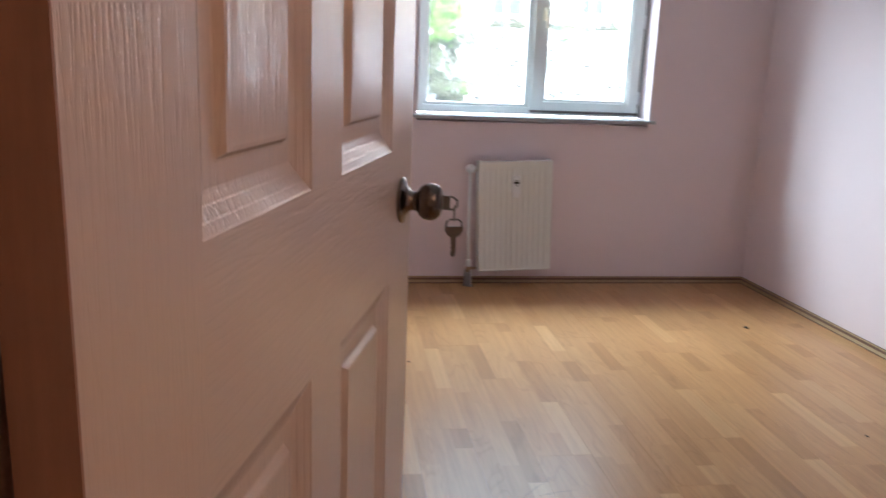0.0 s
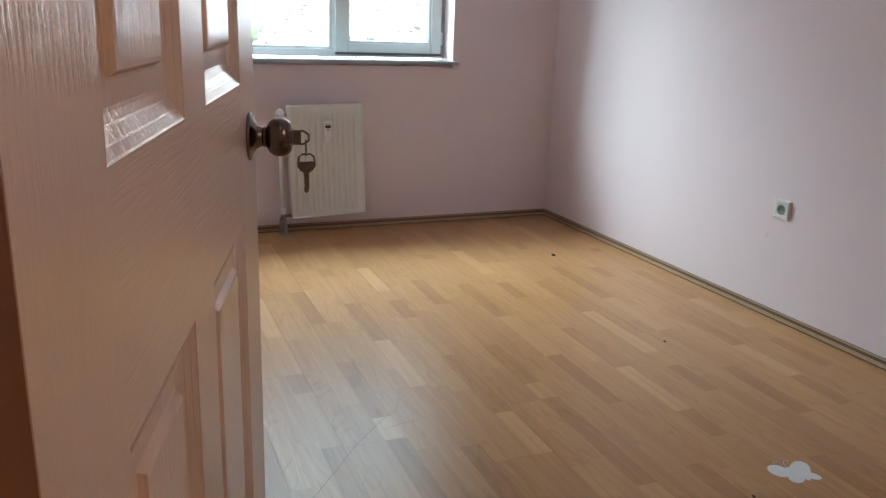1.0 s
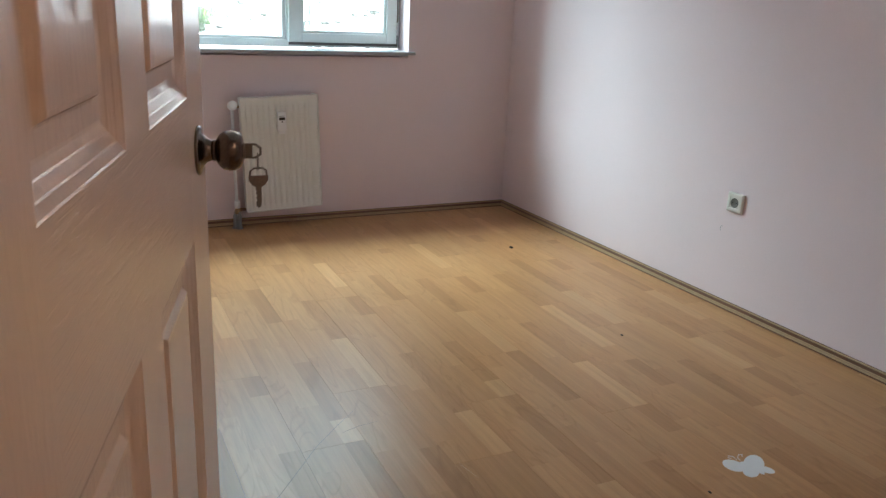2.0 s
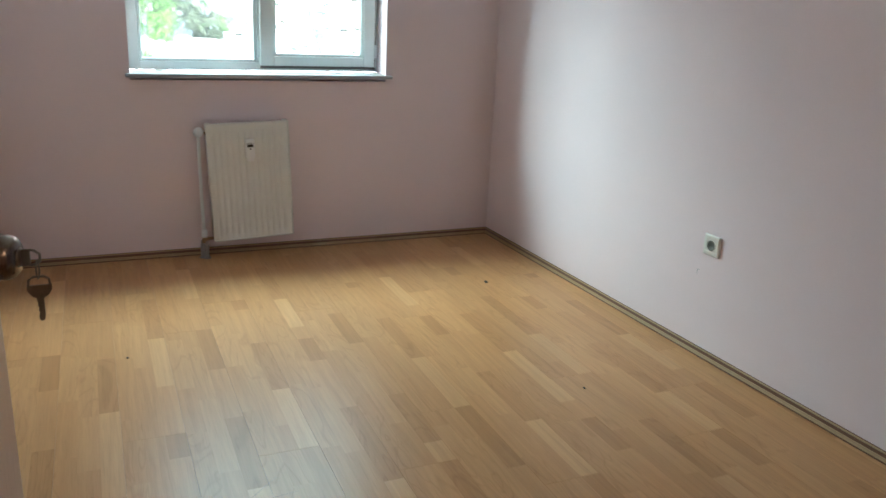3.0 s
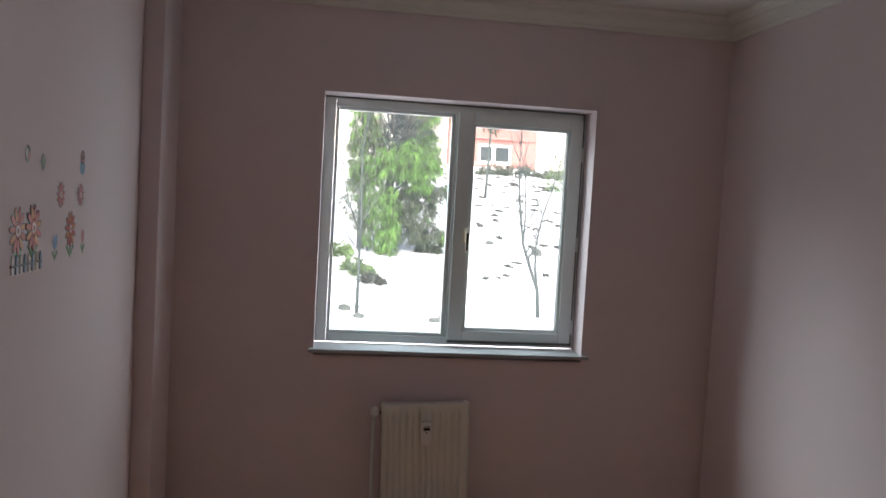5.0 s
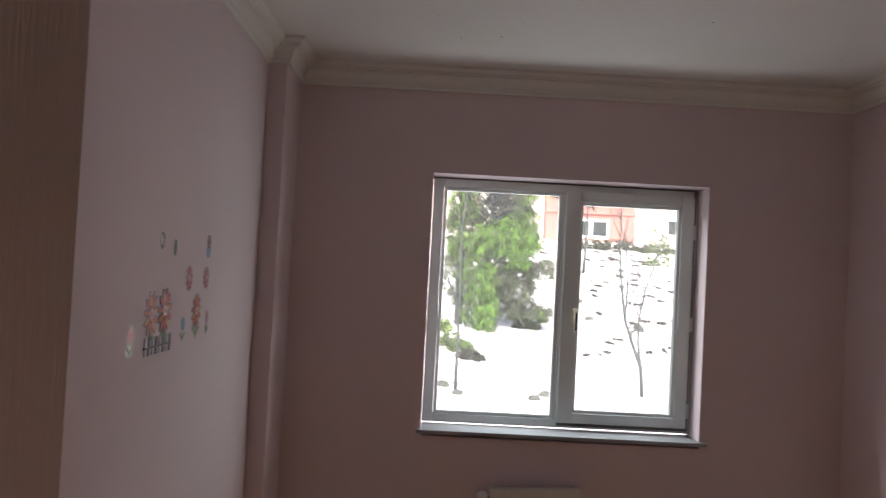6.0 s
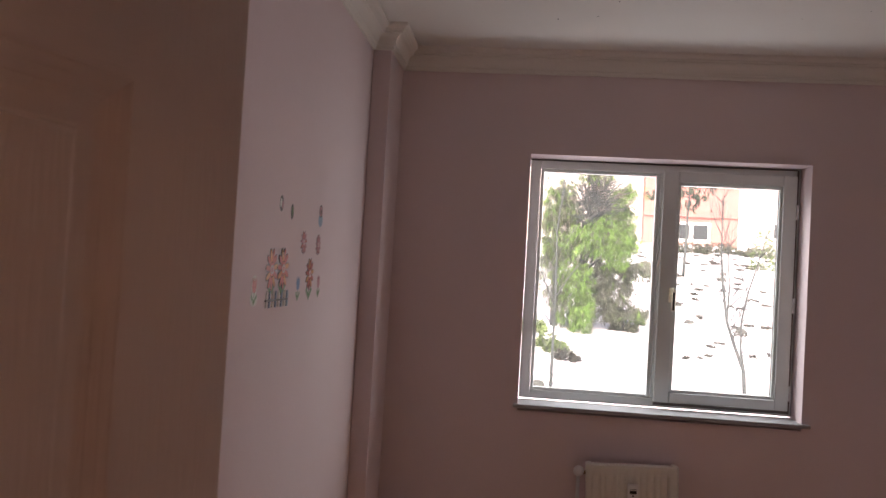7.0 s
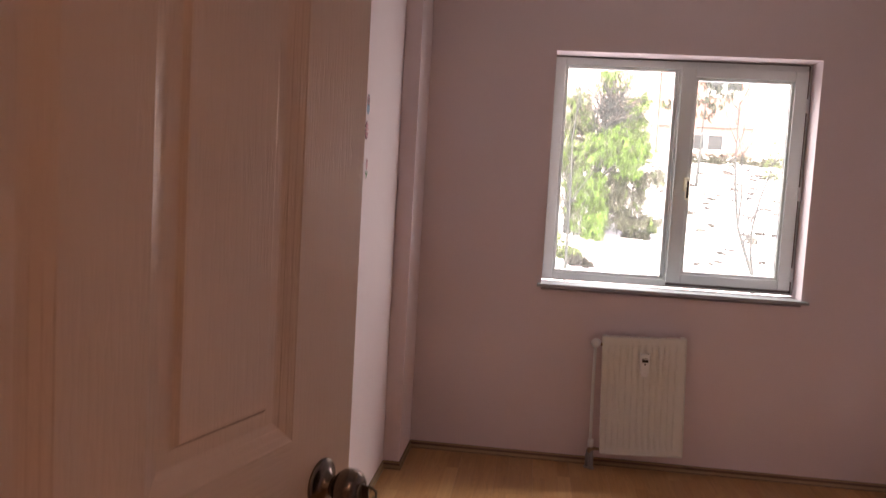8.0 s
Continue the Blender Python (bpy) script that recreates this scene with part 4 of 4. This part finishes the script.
def cypress(x, y):
    rng = random.Random(11)
    z = ground_height(x, y) - 0.05
    ob = thing("cypress_tree", pose(x, y, z), "bright green cypress with drooping snow-bent branches", "tree")
    bm = bmesh.new()
    trunks = [[(0.1, 0, 0), (0.12, 0, 1.2), (0.2, 0, 2.4), (0.25, 0, 3.2), (0.35, 0, 4.0)], [(-0.5, 0.2, 0), (-0.5, 0.2, 1.2), (-0.52, 0.15, 2.4), (-0.5, 0.1, 3.3)]]
    tube(bm, trunks[0], [0.14, 0.12, 0.09, 0.05, 0.02], 9)
    tube(bm, trunks[1], [0.10, 0.09, 0.06, 0.02], 8)
    # boughs: centre across, out and up, half sizes, share of sprays in the lit colour
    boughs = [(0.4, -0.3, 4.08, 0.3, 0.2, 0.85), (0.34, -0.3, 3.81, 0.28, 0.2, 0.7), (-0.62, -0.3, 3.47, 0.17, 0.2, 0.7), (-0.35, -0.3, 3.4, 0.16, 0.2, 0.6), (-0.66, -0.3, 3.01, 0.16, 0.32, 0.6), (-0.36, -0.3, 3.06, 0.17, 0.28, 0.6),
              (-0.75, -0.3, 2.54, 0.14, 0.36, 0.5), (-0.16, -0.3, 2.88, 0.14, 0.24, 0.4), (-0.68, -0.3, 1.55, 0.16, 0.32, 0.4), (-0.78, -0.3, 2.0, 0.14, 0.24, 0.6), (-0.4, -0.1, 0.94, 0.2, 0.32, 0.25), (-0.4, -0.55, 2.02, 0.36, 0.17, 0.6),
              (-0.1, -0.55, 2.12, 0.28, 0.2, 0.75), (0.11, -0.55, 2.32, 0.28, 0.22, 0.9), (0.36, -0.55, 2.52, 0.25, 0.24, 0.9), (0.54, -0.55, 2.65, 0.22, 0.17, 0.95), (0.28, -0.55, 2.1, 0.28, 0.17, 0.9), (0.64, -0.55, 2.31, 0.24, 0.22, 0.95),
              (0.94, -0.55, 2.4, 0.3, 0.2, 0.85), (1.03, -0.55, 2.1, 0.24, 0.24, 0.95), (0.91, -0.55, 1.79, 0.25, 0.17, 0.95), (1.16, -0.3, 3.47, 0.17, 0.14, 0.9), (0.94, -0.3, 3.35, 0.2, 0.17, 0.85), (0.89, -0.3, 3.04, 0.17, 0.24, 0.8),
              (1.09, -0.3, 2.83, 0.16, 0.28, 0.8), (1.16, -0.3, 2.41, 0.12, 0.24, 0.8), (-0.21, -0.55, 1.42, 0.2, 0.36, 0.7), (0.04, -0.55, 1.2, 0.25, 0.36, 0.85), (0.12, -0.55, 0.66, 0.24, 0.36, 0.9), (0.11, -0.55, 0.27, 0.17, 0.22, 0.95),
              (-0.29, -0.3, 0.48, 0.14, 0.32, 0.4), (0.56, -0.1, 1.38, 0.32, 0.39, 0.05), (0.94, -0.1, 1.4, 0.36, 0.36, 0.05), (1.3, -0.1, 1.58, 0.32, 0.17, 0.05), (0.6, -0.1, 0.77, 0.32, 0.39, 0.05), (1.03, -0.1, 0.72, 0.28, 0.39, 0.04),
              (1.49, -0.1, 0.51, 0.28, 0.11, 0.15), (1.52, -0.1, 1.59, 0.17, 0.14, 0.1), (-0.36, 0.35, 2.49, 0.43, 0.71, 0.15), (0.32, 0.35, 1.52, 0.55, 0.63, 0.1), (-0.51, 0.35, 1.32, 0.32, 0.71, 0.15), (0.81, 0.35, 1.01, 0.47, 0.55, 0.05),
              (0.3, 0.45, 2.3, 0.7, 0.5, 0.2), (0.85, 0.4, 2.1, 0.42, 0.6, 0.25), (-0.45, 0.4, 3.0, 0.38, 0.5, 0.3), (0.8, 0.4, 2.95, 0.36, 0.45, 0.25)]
    # sunlit and shaded parts of the crown are put into two leaf colours
    light, dark, twig = ([], []), ([], []), ([], [])
    for cx, cy, cz, rx, rz, share in boughs:
        root = Vector((0.15 if cx > -0.3 else -0.5, 0.05, max(0.3, cz - 0.35)))
        tube(bm, [root, root.lerp(Vector((cx, cy, cz)), 0.55) + Vector((0, 0, 0.18)), (cx, cy, cz)], [0.035, 0.022, 0.008], 5)
        rx, rz = rx * 1.22, rz * 1.2
        for _ in range(int((270 if cx < -0.3 else 350) * (rx + rz))):
            a, q = rng.uniform(0, 2 * math.pi), math.sqrt(rng.random())
            p = Vector((cx + rx * q * math.cos(a), cy + rng.gauss(0, 0.20), max(0.04, cz + rz * q * math.sin(a))))
            p += Vector((noise.noise(p * 4.0), 0, noise.noise(p * 4.0 + Vector((5, 5, 5))))) * 0.24
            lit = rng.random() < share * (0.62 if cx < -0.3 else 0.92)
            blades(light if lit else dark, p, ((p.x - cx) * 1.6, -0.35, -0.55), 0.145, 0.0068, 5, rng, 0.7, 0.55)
    for k in range(190):
        root = Vector((0.25 + rng.uniform(-0.3, 0.3), -0.62, 2.55 + rng.uniform(-0.1, 0.9)))
        end = root + Vector((rng.uniform(-0.6, 0.8), rng.uniform(-0.3, 0.1), rng.uniform(0.05, 0.6)))
        tube(bm, [root, root.lerp(end, 0.5) + Vector((0, 0, 0.06)), end], [0.016, 0.010, 0.004], 4)
        blades(twig, end, end - root, 0.22, 0.004, 5, rng, 0.1, 0.5)
    part("trunk", bm, BARK, ob)
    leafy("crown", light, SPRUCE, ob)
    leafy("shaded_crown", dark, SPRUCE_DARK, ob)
    tagged(leafy("inner_twigs", twig, BROWNTWIG, ob), kind="stuff")


cypress(1.13, 20.5)


def sapling(x, y, stems, label, seed):
    rng = random.Random(seed)
    z = ground_height(x, y) - 0.03
    ob = thing("young_tree", pose(x, y, z), label, "tree", "young trees on the slope")
    for name, pts, r in stems:
        bm = bmesh.new()
        n = len(pts)
        r *= 0.9
        tube(bm, pts, [r * (1 - 0.75 * k / (n - 1)) for k in range(n)], 7)
        stem = part(name, bm, BARK, ob)
        for _ in range(int(4 + 5 * (pts[-1][2] - pts[0][2]))):
            k = rng.randrange(max(1, n // 3), n)
            base = Vector(pts[k - 1]).lerp(Vector(pts[k]), rng.random())
            a = rng.uniform(0, 2 * math.pi)
            ln = rng.uniform(0.25, 0.75)
            d = Vector((math.cos(a) * 0.7, math.sin(a) * 0.4, 0.75))
            bm = bmesh.new()
            tube(bm, [base, base + d * ln * 0.5, base + d * ln + Vector((0, 0, 0.1))], [r * 0.28, r * 0.2, r * 0.1], 4)
            for j in range(2):
                q = base + d * ln * rng.uniform(0.4, 0.9)
                tube(bm, [q, q + Vector((rng.uniform(-0.2, 0.2), rng.uniform(-0.1, 0.1), rng.uniform(0.1, 0.25)))], [r * 0.14, r * 0.07], 4)
            part("branch", bm, BARK, stem)
    return ob


sapling(3.87, 15.1, [("stem", [(0, 0, 0), (-0.05, 0, 0.56), (-0.22, 0, 0.98), (-0.38, 0, 1.42), (-0.47, 0, 2.05), (-0.53, 0, 2.68), (-0.52, 0.05, 3.7)], 0.045),
                     ("stem", [(-0.05, 0, 0.56), (-0.11, 0.03, 0.95), (-0.12, 0.02, 1.42), (-0.02, 0, 2.0), (0.12, 0, 2.5), (0.28, 0, 3.1)], 0.028),
                     ("stem", [(-0.38, 0, 1.42), (-0.36, 0, 2.0), (-0.40, 0.05, 2.7), (-0.62, 0.05, 3.6)], 0.022)], "bare young tree with forked grey stems in snow", 3)
sapling(0.42, 15.0, [("stem", [(0, 0, 0), (0.0, 0, 0.9), (0.0, 0, 1.9), (-0.03, 0, 2.9), (0.06, 0, 3.9)], 0.036),
                     ("stem", [(0.0, 0, 1.5), (-0.25, 0, 2.1), (-0.42, 0, 2.9)], 0.018), ("stem", [(0.0, 0, 1.7), (0.30, 0, 2.2), (0.62, 0, 2.6)], 0.016)], "thin bare young tree with spreading twigs in snow", 4)


def leafy_tree(x, y):
    """A slim young tree whose few sprays of drooping olive leaves hang from the top."""
    rng = random.Random(19)
    ob = thing("young_tree", pose(x, y, ground_height(x, y) - 0.03), "slim young tree with sparse drooping olive-brown leaves", "tree", "young trees on the slope")
    bm = bmesh.new()
    tube(bm, [(0, 0, 0), (0.03, 0, 1.0), (0.05, 0, 2.2), (0.1, 0, 3.4), (0.12, 0, 4.2)], [0.06, 0.05, 0.04, 0.028, 0.012], 7)
    out = ([], [])
    for cx, cz in ((0.15, 2.75), (0.45, 3.05), (0.85, 3.45), (0.05, 3.3), (-0.35, 3.25), (-0.9, 3.2), (-1.3, 3.1), (0.5, 3.75), (0.1, 3.9), (-0.5, 3.8), (1.1, 3.9)):
        root = Vector((0.08, 0, min(3.9, cz - 0.1)))
        end = Vector((cx, rng.uniform(-0.4, 0.3), cz))
        tube(bm, [root, root.lerp(end, 0.5) + Vector((0, 0, 0.15)), end], [0.018, 0.012, 0.005], 5)
        for _ in range(16):
            p = end + Vector((rng.gauss(0, 0.16), rng.gauss(0, 0.12), rng.gauss(0, 0.13)))
            blades(out, p, (rng.uniform(-0.6, 0.6), -0.2, -0.9), 0.20, 0.030, 4, rng, 0.5, 0.5)
    part("trunk", bm, BARK, ob)
    leafy("leaves", out, OLIVE, ob)


leafy_tree(5.75, 31.0)


def shrub(x, y, wide, high, label, seed, mat_=None):
    rng = random.Random(seed)
    out = ([], [])
    for _ in range(int(190 * wide)):
        a = rng.uniform(0, 2 * math.pi)
        r = math.sqrt(rng.random())
        h = rng.random() * (1 - r * r * 0.8)
        blades(out, (math.cos(a) * r * wide * 0.5, math.sin(a) * r * wide * 0.4, h * high), (math.cos(a), math.sin(a), 0.5), 0.16, 0.02, 5, rng, 0.3, 0.8)
    ob = thing("shrub", pose(x, y, ground_height(x, y) - 0.02), label, "shrub", "shrubs on the slope")
    leafy("foliage", out, mat_ or SHRUB, ob)


shrub(0.10, 19.6, 0.62, 0.36, "low green shrub half buried in snow", 21)
shrub(0.42, 18.4, 0.50, 0.30, "low green shrub in snow", 22)
shrub(0.62, 17.9, 0.45, 0.26, "low green shrub in snow", 26)
shrub(0.80, 17.1, 0.40, 0.20, "low grey-green shrub in snow", 23, EARTH)
shrub(2.35, 20.6, 0.6, 0.22, "low grey-green shrub at the foot of the cypress", 27, SPRUCE_DARK)
shrub(2.55, 22.0, 0.9, 0.50, "dark evergreen shrub beside the cypress", 24)
for k, (x, wide) in enumerate(((7.6, 1.6), (9.0, 2.2), (10.9, 1.8), (12.8, 1.2))):
    shrub(x, 39.2 + 0.3 * (k % 2), wide, 0.6, "low dark hedge shrub below the pink house", 30 + k, SPRUCE_DARK)
shrub(9.45, 34.0, 0.95, 2.0, "slender light green young conifer near the pale house", 40)


def boulder(x, y, size, label, seed):
    rng = random.Random(seed)
    bm = bmesh.new()
    bmesh.ops.create_icosphere(bm, subdivisions=3, radius=size)
    for v in bm.verts:
        v.co *= 1 + 0.4 * noise.noise(v.co / size * 1.6 + Vector((seed, 0, 0)))
        v.co.z *= 0.6
    ob = part("boulder", bm, STONE, None, "", True)
    ob.location = (x, y, ground_height(x, y) + size * 0.15)
    ob.rotation_euler = (0, 0, rng.uniform(0, 6))
    tagged(ob, label, "boulder", "boulders on the slope")


boulder(5.50, 21.7, 0.14, "round grey boulder sticking out of the snow", 1)
boulder(4.33, 22.5, 0.13, "round grey boulder sticking out of the snow", 2)
boulder(0.20, 15.2, 0.12, "low grey boulder in the snow", 3)
boulder(0.45, 14.6, 0.10, "low grey boulder in the snow", 4)
boulder(1.82, 14.6, 0.11, "low grey boulder in the snow", 5)
boulder(2.05, 14.9, 0.11, "low grey boulder in the snow", 6)


def earth_patches():
    """Dark earth and dead grass that show where the snow has slid off."""
    rng = random.Random(77)
    out = ([], [])
    for _ in range(150):
        y = rng.uniform(17.5, 39.5)
        x = rng.uniform(0.08 * y, 0.42 * y)
        if -0.5 < x < 3.0 and y < 23.5:
            continue
        wide, deep = rng.uniform(0.05, 0.22) * y / 30, rng.uniform(0.1, 0.5) * y / 30
        turn = rng.uniform(-0.5, 0.5)
        k = len(out[0])
        n = 14
        z0 = ground_height(x, y)
        out[0].append(Vector((x, y, z0 + 0.06)))
        for j in range(n):
            a = 2 * math.pi * j / n
            r = rng.uniform(0.45, 1.0)
            dx, dy = wide * r * math.cos(a), deep * r * math.sin(a) + turn * wide * r * math.cos(a)
            out[0].append(Vector((x + dx, y + dy, ground_height(x + dx, y + dy) + rng.uniform(0.005, 0.035))))
        out[1].extend([(k, k + 1 + j, k + 1 + (j + 1) % n) for j in range(n)])
        for _ in range(int(26 * wide / 0.2)):
            px, py = x + rng.gauss(0, wide * 0.5), y + rng.gauss(0, deep * 0.4)
            blades(out, (px, py, ground_height(px, py)), (rng.uniform(-1, 1), -0.3, 0.5), 0.11, 0.018, 2, rng, 0.6, 0.7)
    tagged(leafy("dry_tufts", out, EARTH), "bare earth and dry grass tufts showing through the snow", "grass", kind="stuff")


earth_patches()


# ---- houses across the slope ----
def far_window(parent, x0, x1, y, z0, z1):
    """White frame with two panes, set into the face at y."""
    mid = x0 + (x1 - x0) * 0.46
    frame_ = part("window", pierced(x0, x1, z0, z1, y - 0.04, y + 0.06, [(x0 + 0.12, mid - 0.09, z0 + 0.13, z1 - 0.13), (mid + 0.11, x1 - 0.13, z0 + 0.13, z1 - 0.13)]), UPVC, parent, "white-framed two-pane window")
    for a, b in ((x0 + 0.115, mid - 0.085), (mid + 0.105, x1 - 0.125)):
        part("pane", boxed((a, y + 0.01, z0 + 0.125), (b, y + 0.03, z1 - 0.125)), FARGLASS, frame_)
    part("window_sill", boxed((x0 - 0.06, y - 0.10, z0 - 0.07), (x1 + 0.06, y - 0.041, z0 - 0.002), 0.01), CREAM, frame_)


def pink_house():
    ob = thing("apartment_building", pose(0, 0, 0), "salmon pink rendered apartment house with white windows", "house")
    x0, x1, y0 = 5.9, 10.65, 42.9
    openings = [(7.5, 9.33, 3.83, 4.86), (8.2, 10.1, 6.90, 8.05), (8.2, 10.1, 9.95, 11.1)]
    part("wall", pierced(x0, x1, 2.3, 12.4, y0, y0 + 0.3, openings), PINK, ob)
    part("side_wall", boxed((x1 - 0.3, y0 + 0.301, 2.3), (x1, y0 + 7, 12.4)), PINK, ob)
    part("side_wall", boxed((x0, y0 + 0.301, 2.3), (x0 + 0.3, y0 + 7, 12.4)), PINK, ob)
    for a, b, c, d in openings:
        far_window(ob, a + 0.005, b - 0.005, y0 + 0.06, c + 0.005, d - 0.005)
    for z in (5.12, 8.25, 11.35):
        part("ledge", boxed((x0 - 0.05, y0 - 0.18, z), (x1 + 0.05, y0 - 0.001, z + 0.16), 0.02), PINK, ob, "projecting storey band")
    for z in (6.68, 9.73):
        part("parapet_band", boxed((7.6, y0 - 0.10, z), (x1 - 0.8, y0 - 0.001, z + 0.14), 0.02), CREAM, ob, "pale band under the upper windows")
    part("corner_strip", boxed((x1 - 0.72, y0 - 0.06, 2.3), (x1 + 0.03, y0 - 0.002, 12.3)), PINK, ob)
    part("roof", boxed((x0 - 0.4, y0 - 0.5, 12.401), (x1 + 0.4, y0 + 7.4, 12.7), 0.05), ROOFTILE, ob, "flat snow-covered roof")


def pale_house(x0, x1, y0, cols, label):
    ob = thing("apartment_building", pose(0, 0, 0), label, "house")
    levels = [4.25 + 3.05 * k for k in range(3)]
    part("wall", pierced(x0, x1, 2.3, 13.0, y0, y0 + 0.3, [(a, b, z, z + 1.05) for z in levels for a, b in cols]), CREAM, ob)
    part("side_wall", boxed((x0, y0 + 0.301, 2.3), (x0 + 0.3, y0 + 7, 13.0)), CREAM, ob)
    for z in levels:
        for a, b in cols:
            far_window(ob, a + 0.005, b - 0.005, y0 + 0.06, z + 0.005, z + 1.045)
    part("roof", boxed((x0 - 0.4, y0 - 0.5, 13.001), (x1 + 0.4, y0 + 7.4, 13.3), 0.05), ROOFTILE, ob, "flat snow-covered roof")


pink_house()
pale_house(11.15, 26.0, 45.5, [(13.15, 14.7), (18.2, 19.8), (22.4, 24.0)], "pale rendered apartment house with white windows")
pale_house(-14.0, 5.85, 43.35, [(-11.0, -9.4), (-7.0, -5.4), (-2.5, -0.9)], "long pale apartment house behind the cypress")


# ---- floor boards, last ----
def board(x0, x1, y0, y1, seed):
    """One click board: three rows of strips, edges eased by a hair."""
    rng = random.Random(seed)
    bm = bmesh.new()
    e = 0.0003
    rows = [x0 + e + (x1 - x0 - 2 * e) * k / 3 for k in range(4)]
    for k in range(3):
        a, b = rows[k], rows[k + 1]
        y = y0 + e
        cuts = [y]
        nxt = y0 + (0.14 + 0.29 * ((k * 2 + seed) % 3) / 2) * rng.uniform(0.8, 1.2)
        while nxt < y1 - 0.06:
            cuts.append(nxt)
            nxt += rng.uniform(0.30, 0.47)
        cuts.append(y1 - e)
        for c, d in zip(cuts, cuts[1:]):
            bm.faces.new([bm.verts.new(p) for p in ((a, c, 0), (b, c, 0), (b, d, 0), (a, d, 0))])
    rim = [(x0, y0), (x1, y0), (x1, y1), (x0, y1)]
    top = [bm.verts.new((x + (e if x == x0 else -e), y + (e if y == y0 else -e), 0)) for x, y in rim]
    low = [bm.verts.new((x, y, -0.0006)) for x, y in rim]
    base = [bm.verts.new((x, y, -0.0074)) for x, y in rim]
    for p, q in ((top, low), (low, base)):
        for k in range(4):
            bm.faces.new((p[k], p[(k + 1) % 4], q[(k + 1) % 4], q[k]))
    me = bpy.data.meshes.new("floor_board")
    bm.to_mesh(me)
    bm.free()
    me.materials.append(OAK)
    ob = new("floor_board", me)
    ob.location.z = FZ
    ob.parent = floor


WIDE, LONG = 0.182, 1.29
col, x1 = 0, XN + 0.004
while x1 > XL + 0.004:
    x0 = max(XL + 0.002, x1 - WIDE)
    y1 = YF - 0.002
    y0 = y1 - LONG * (0.35 + 0.61 * ((col * 0.37) % 1.0))
    k = 0
    while y1 > YB - 0.17:
        y0 = max(YB - 0.178, y0)
        board(x0 + 0.0001, x1 - 0.0001, y0 + 0.0001, y1 - 0.0001, 100 * col + k)
        y1, y0, k = y0, y0 - LONG, k + 1
        if y1 - (YB - 0.178) < 0.02:
            break
    x1, col = x1 - WIDE, col + 1
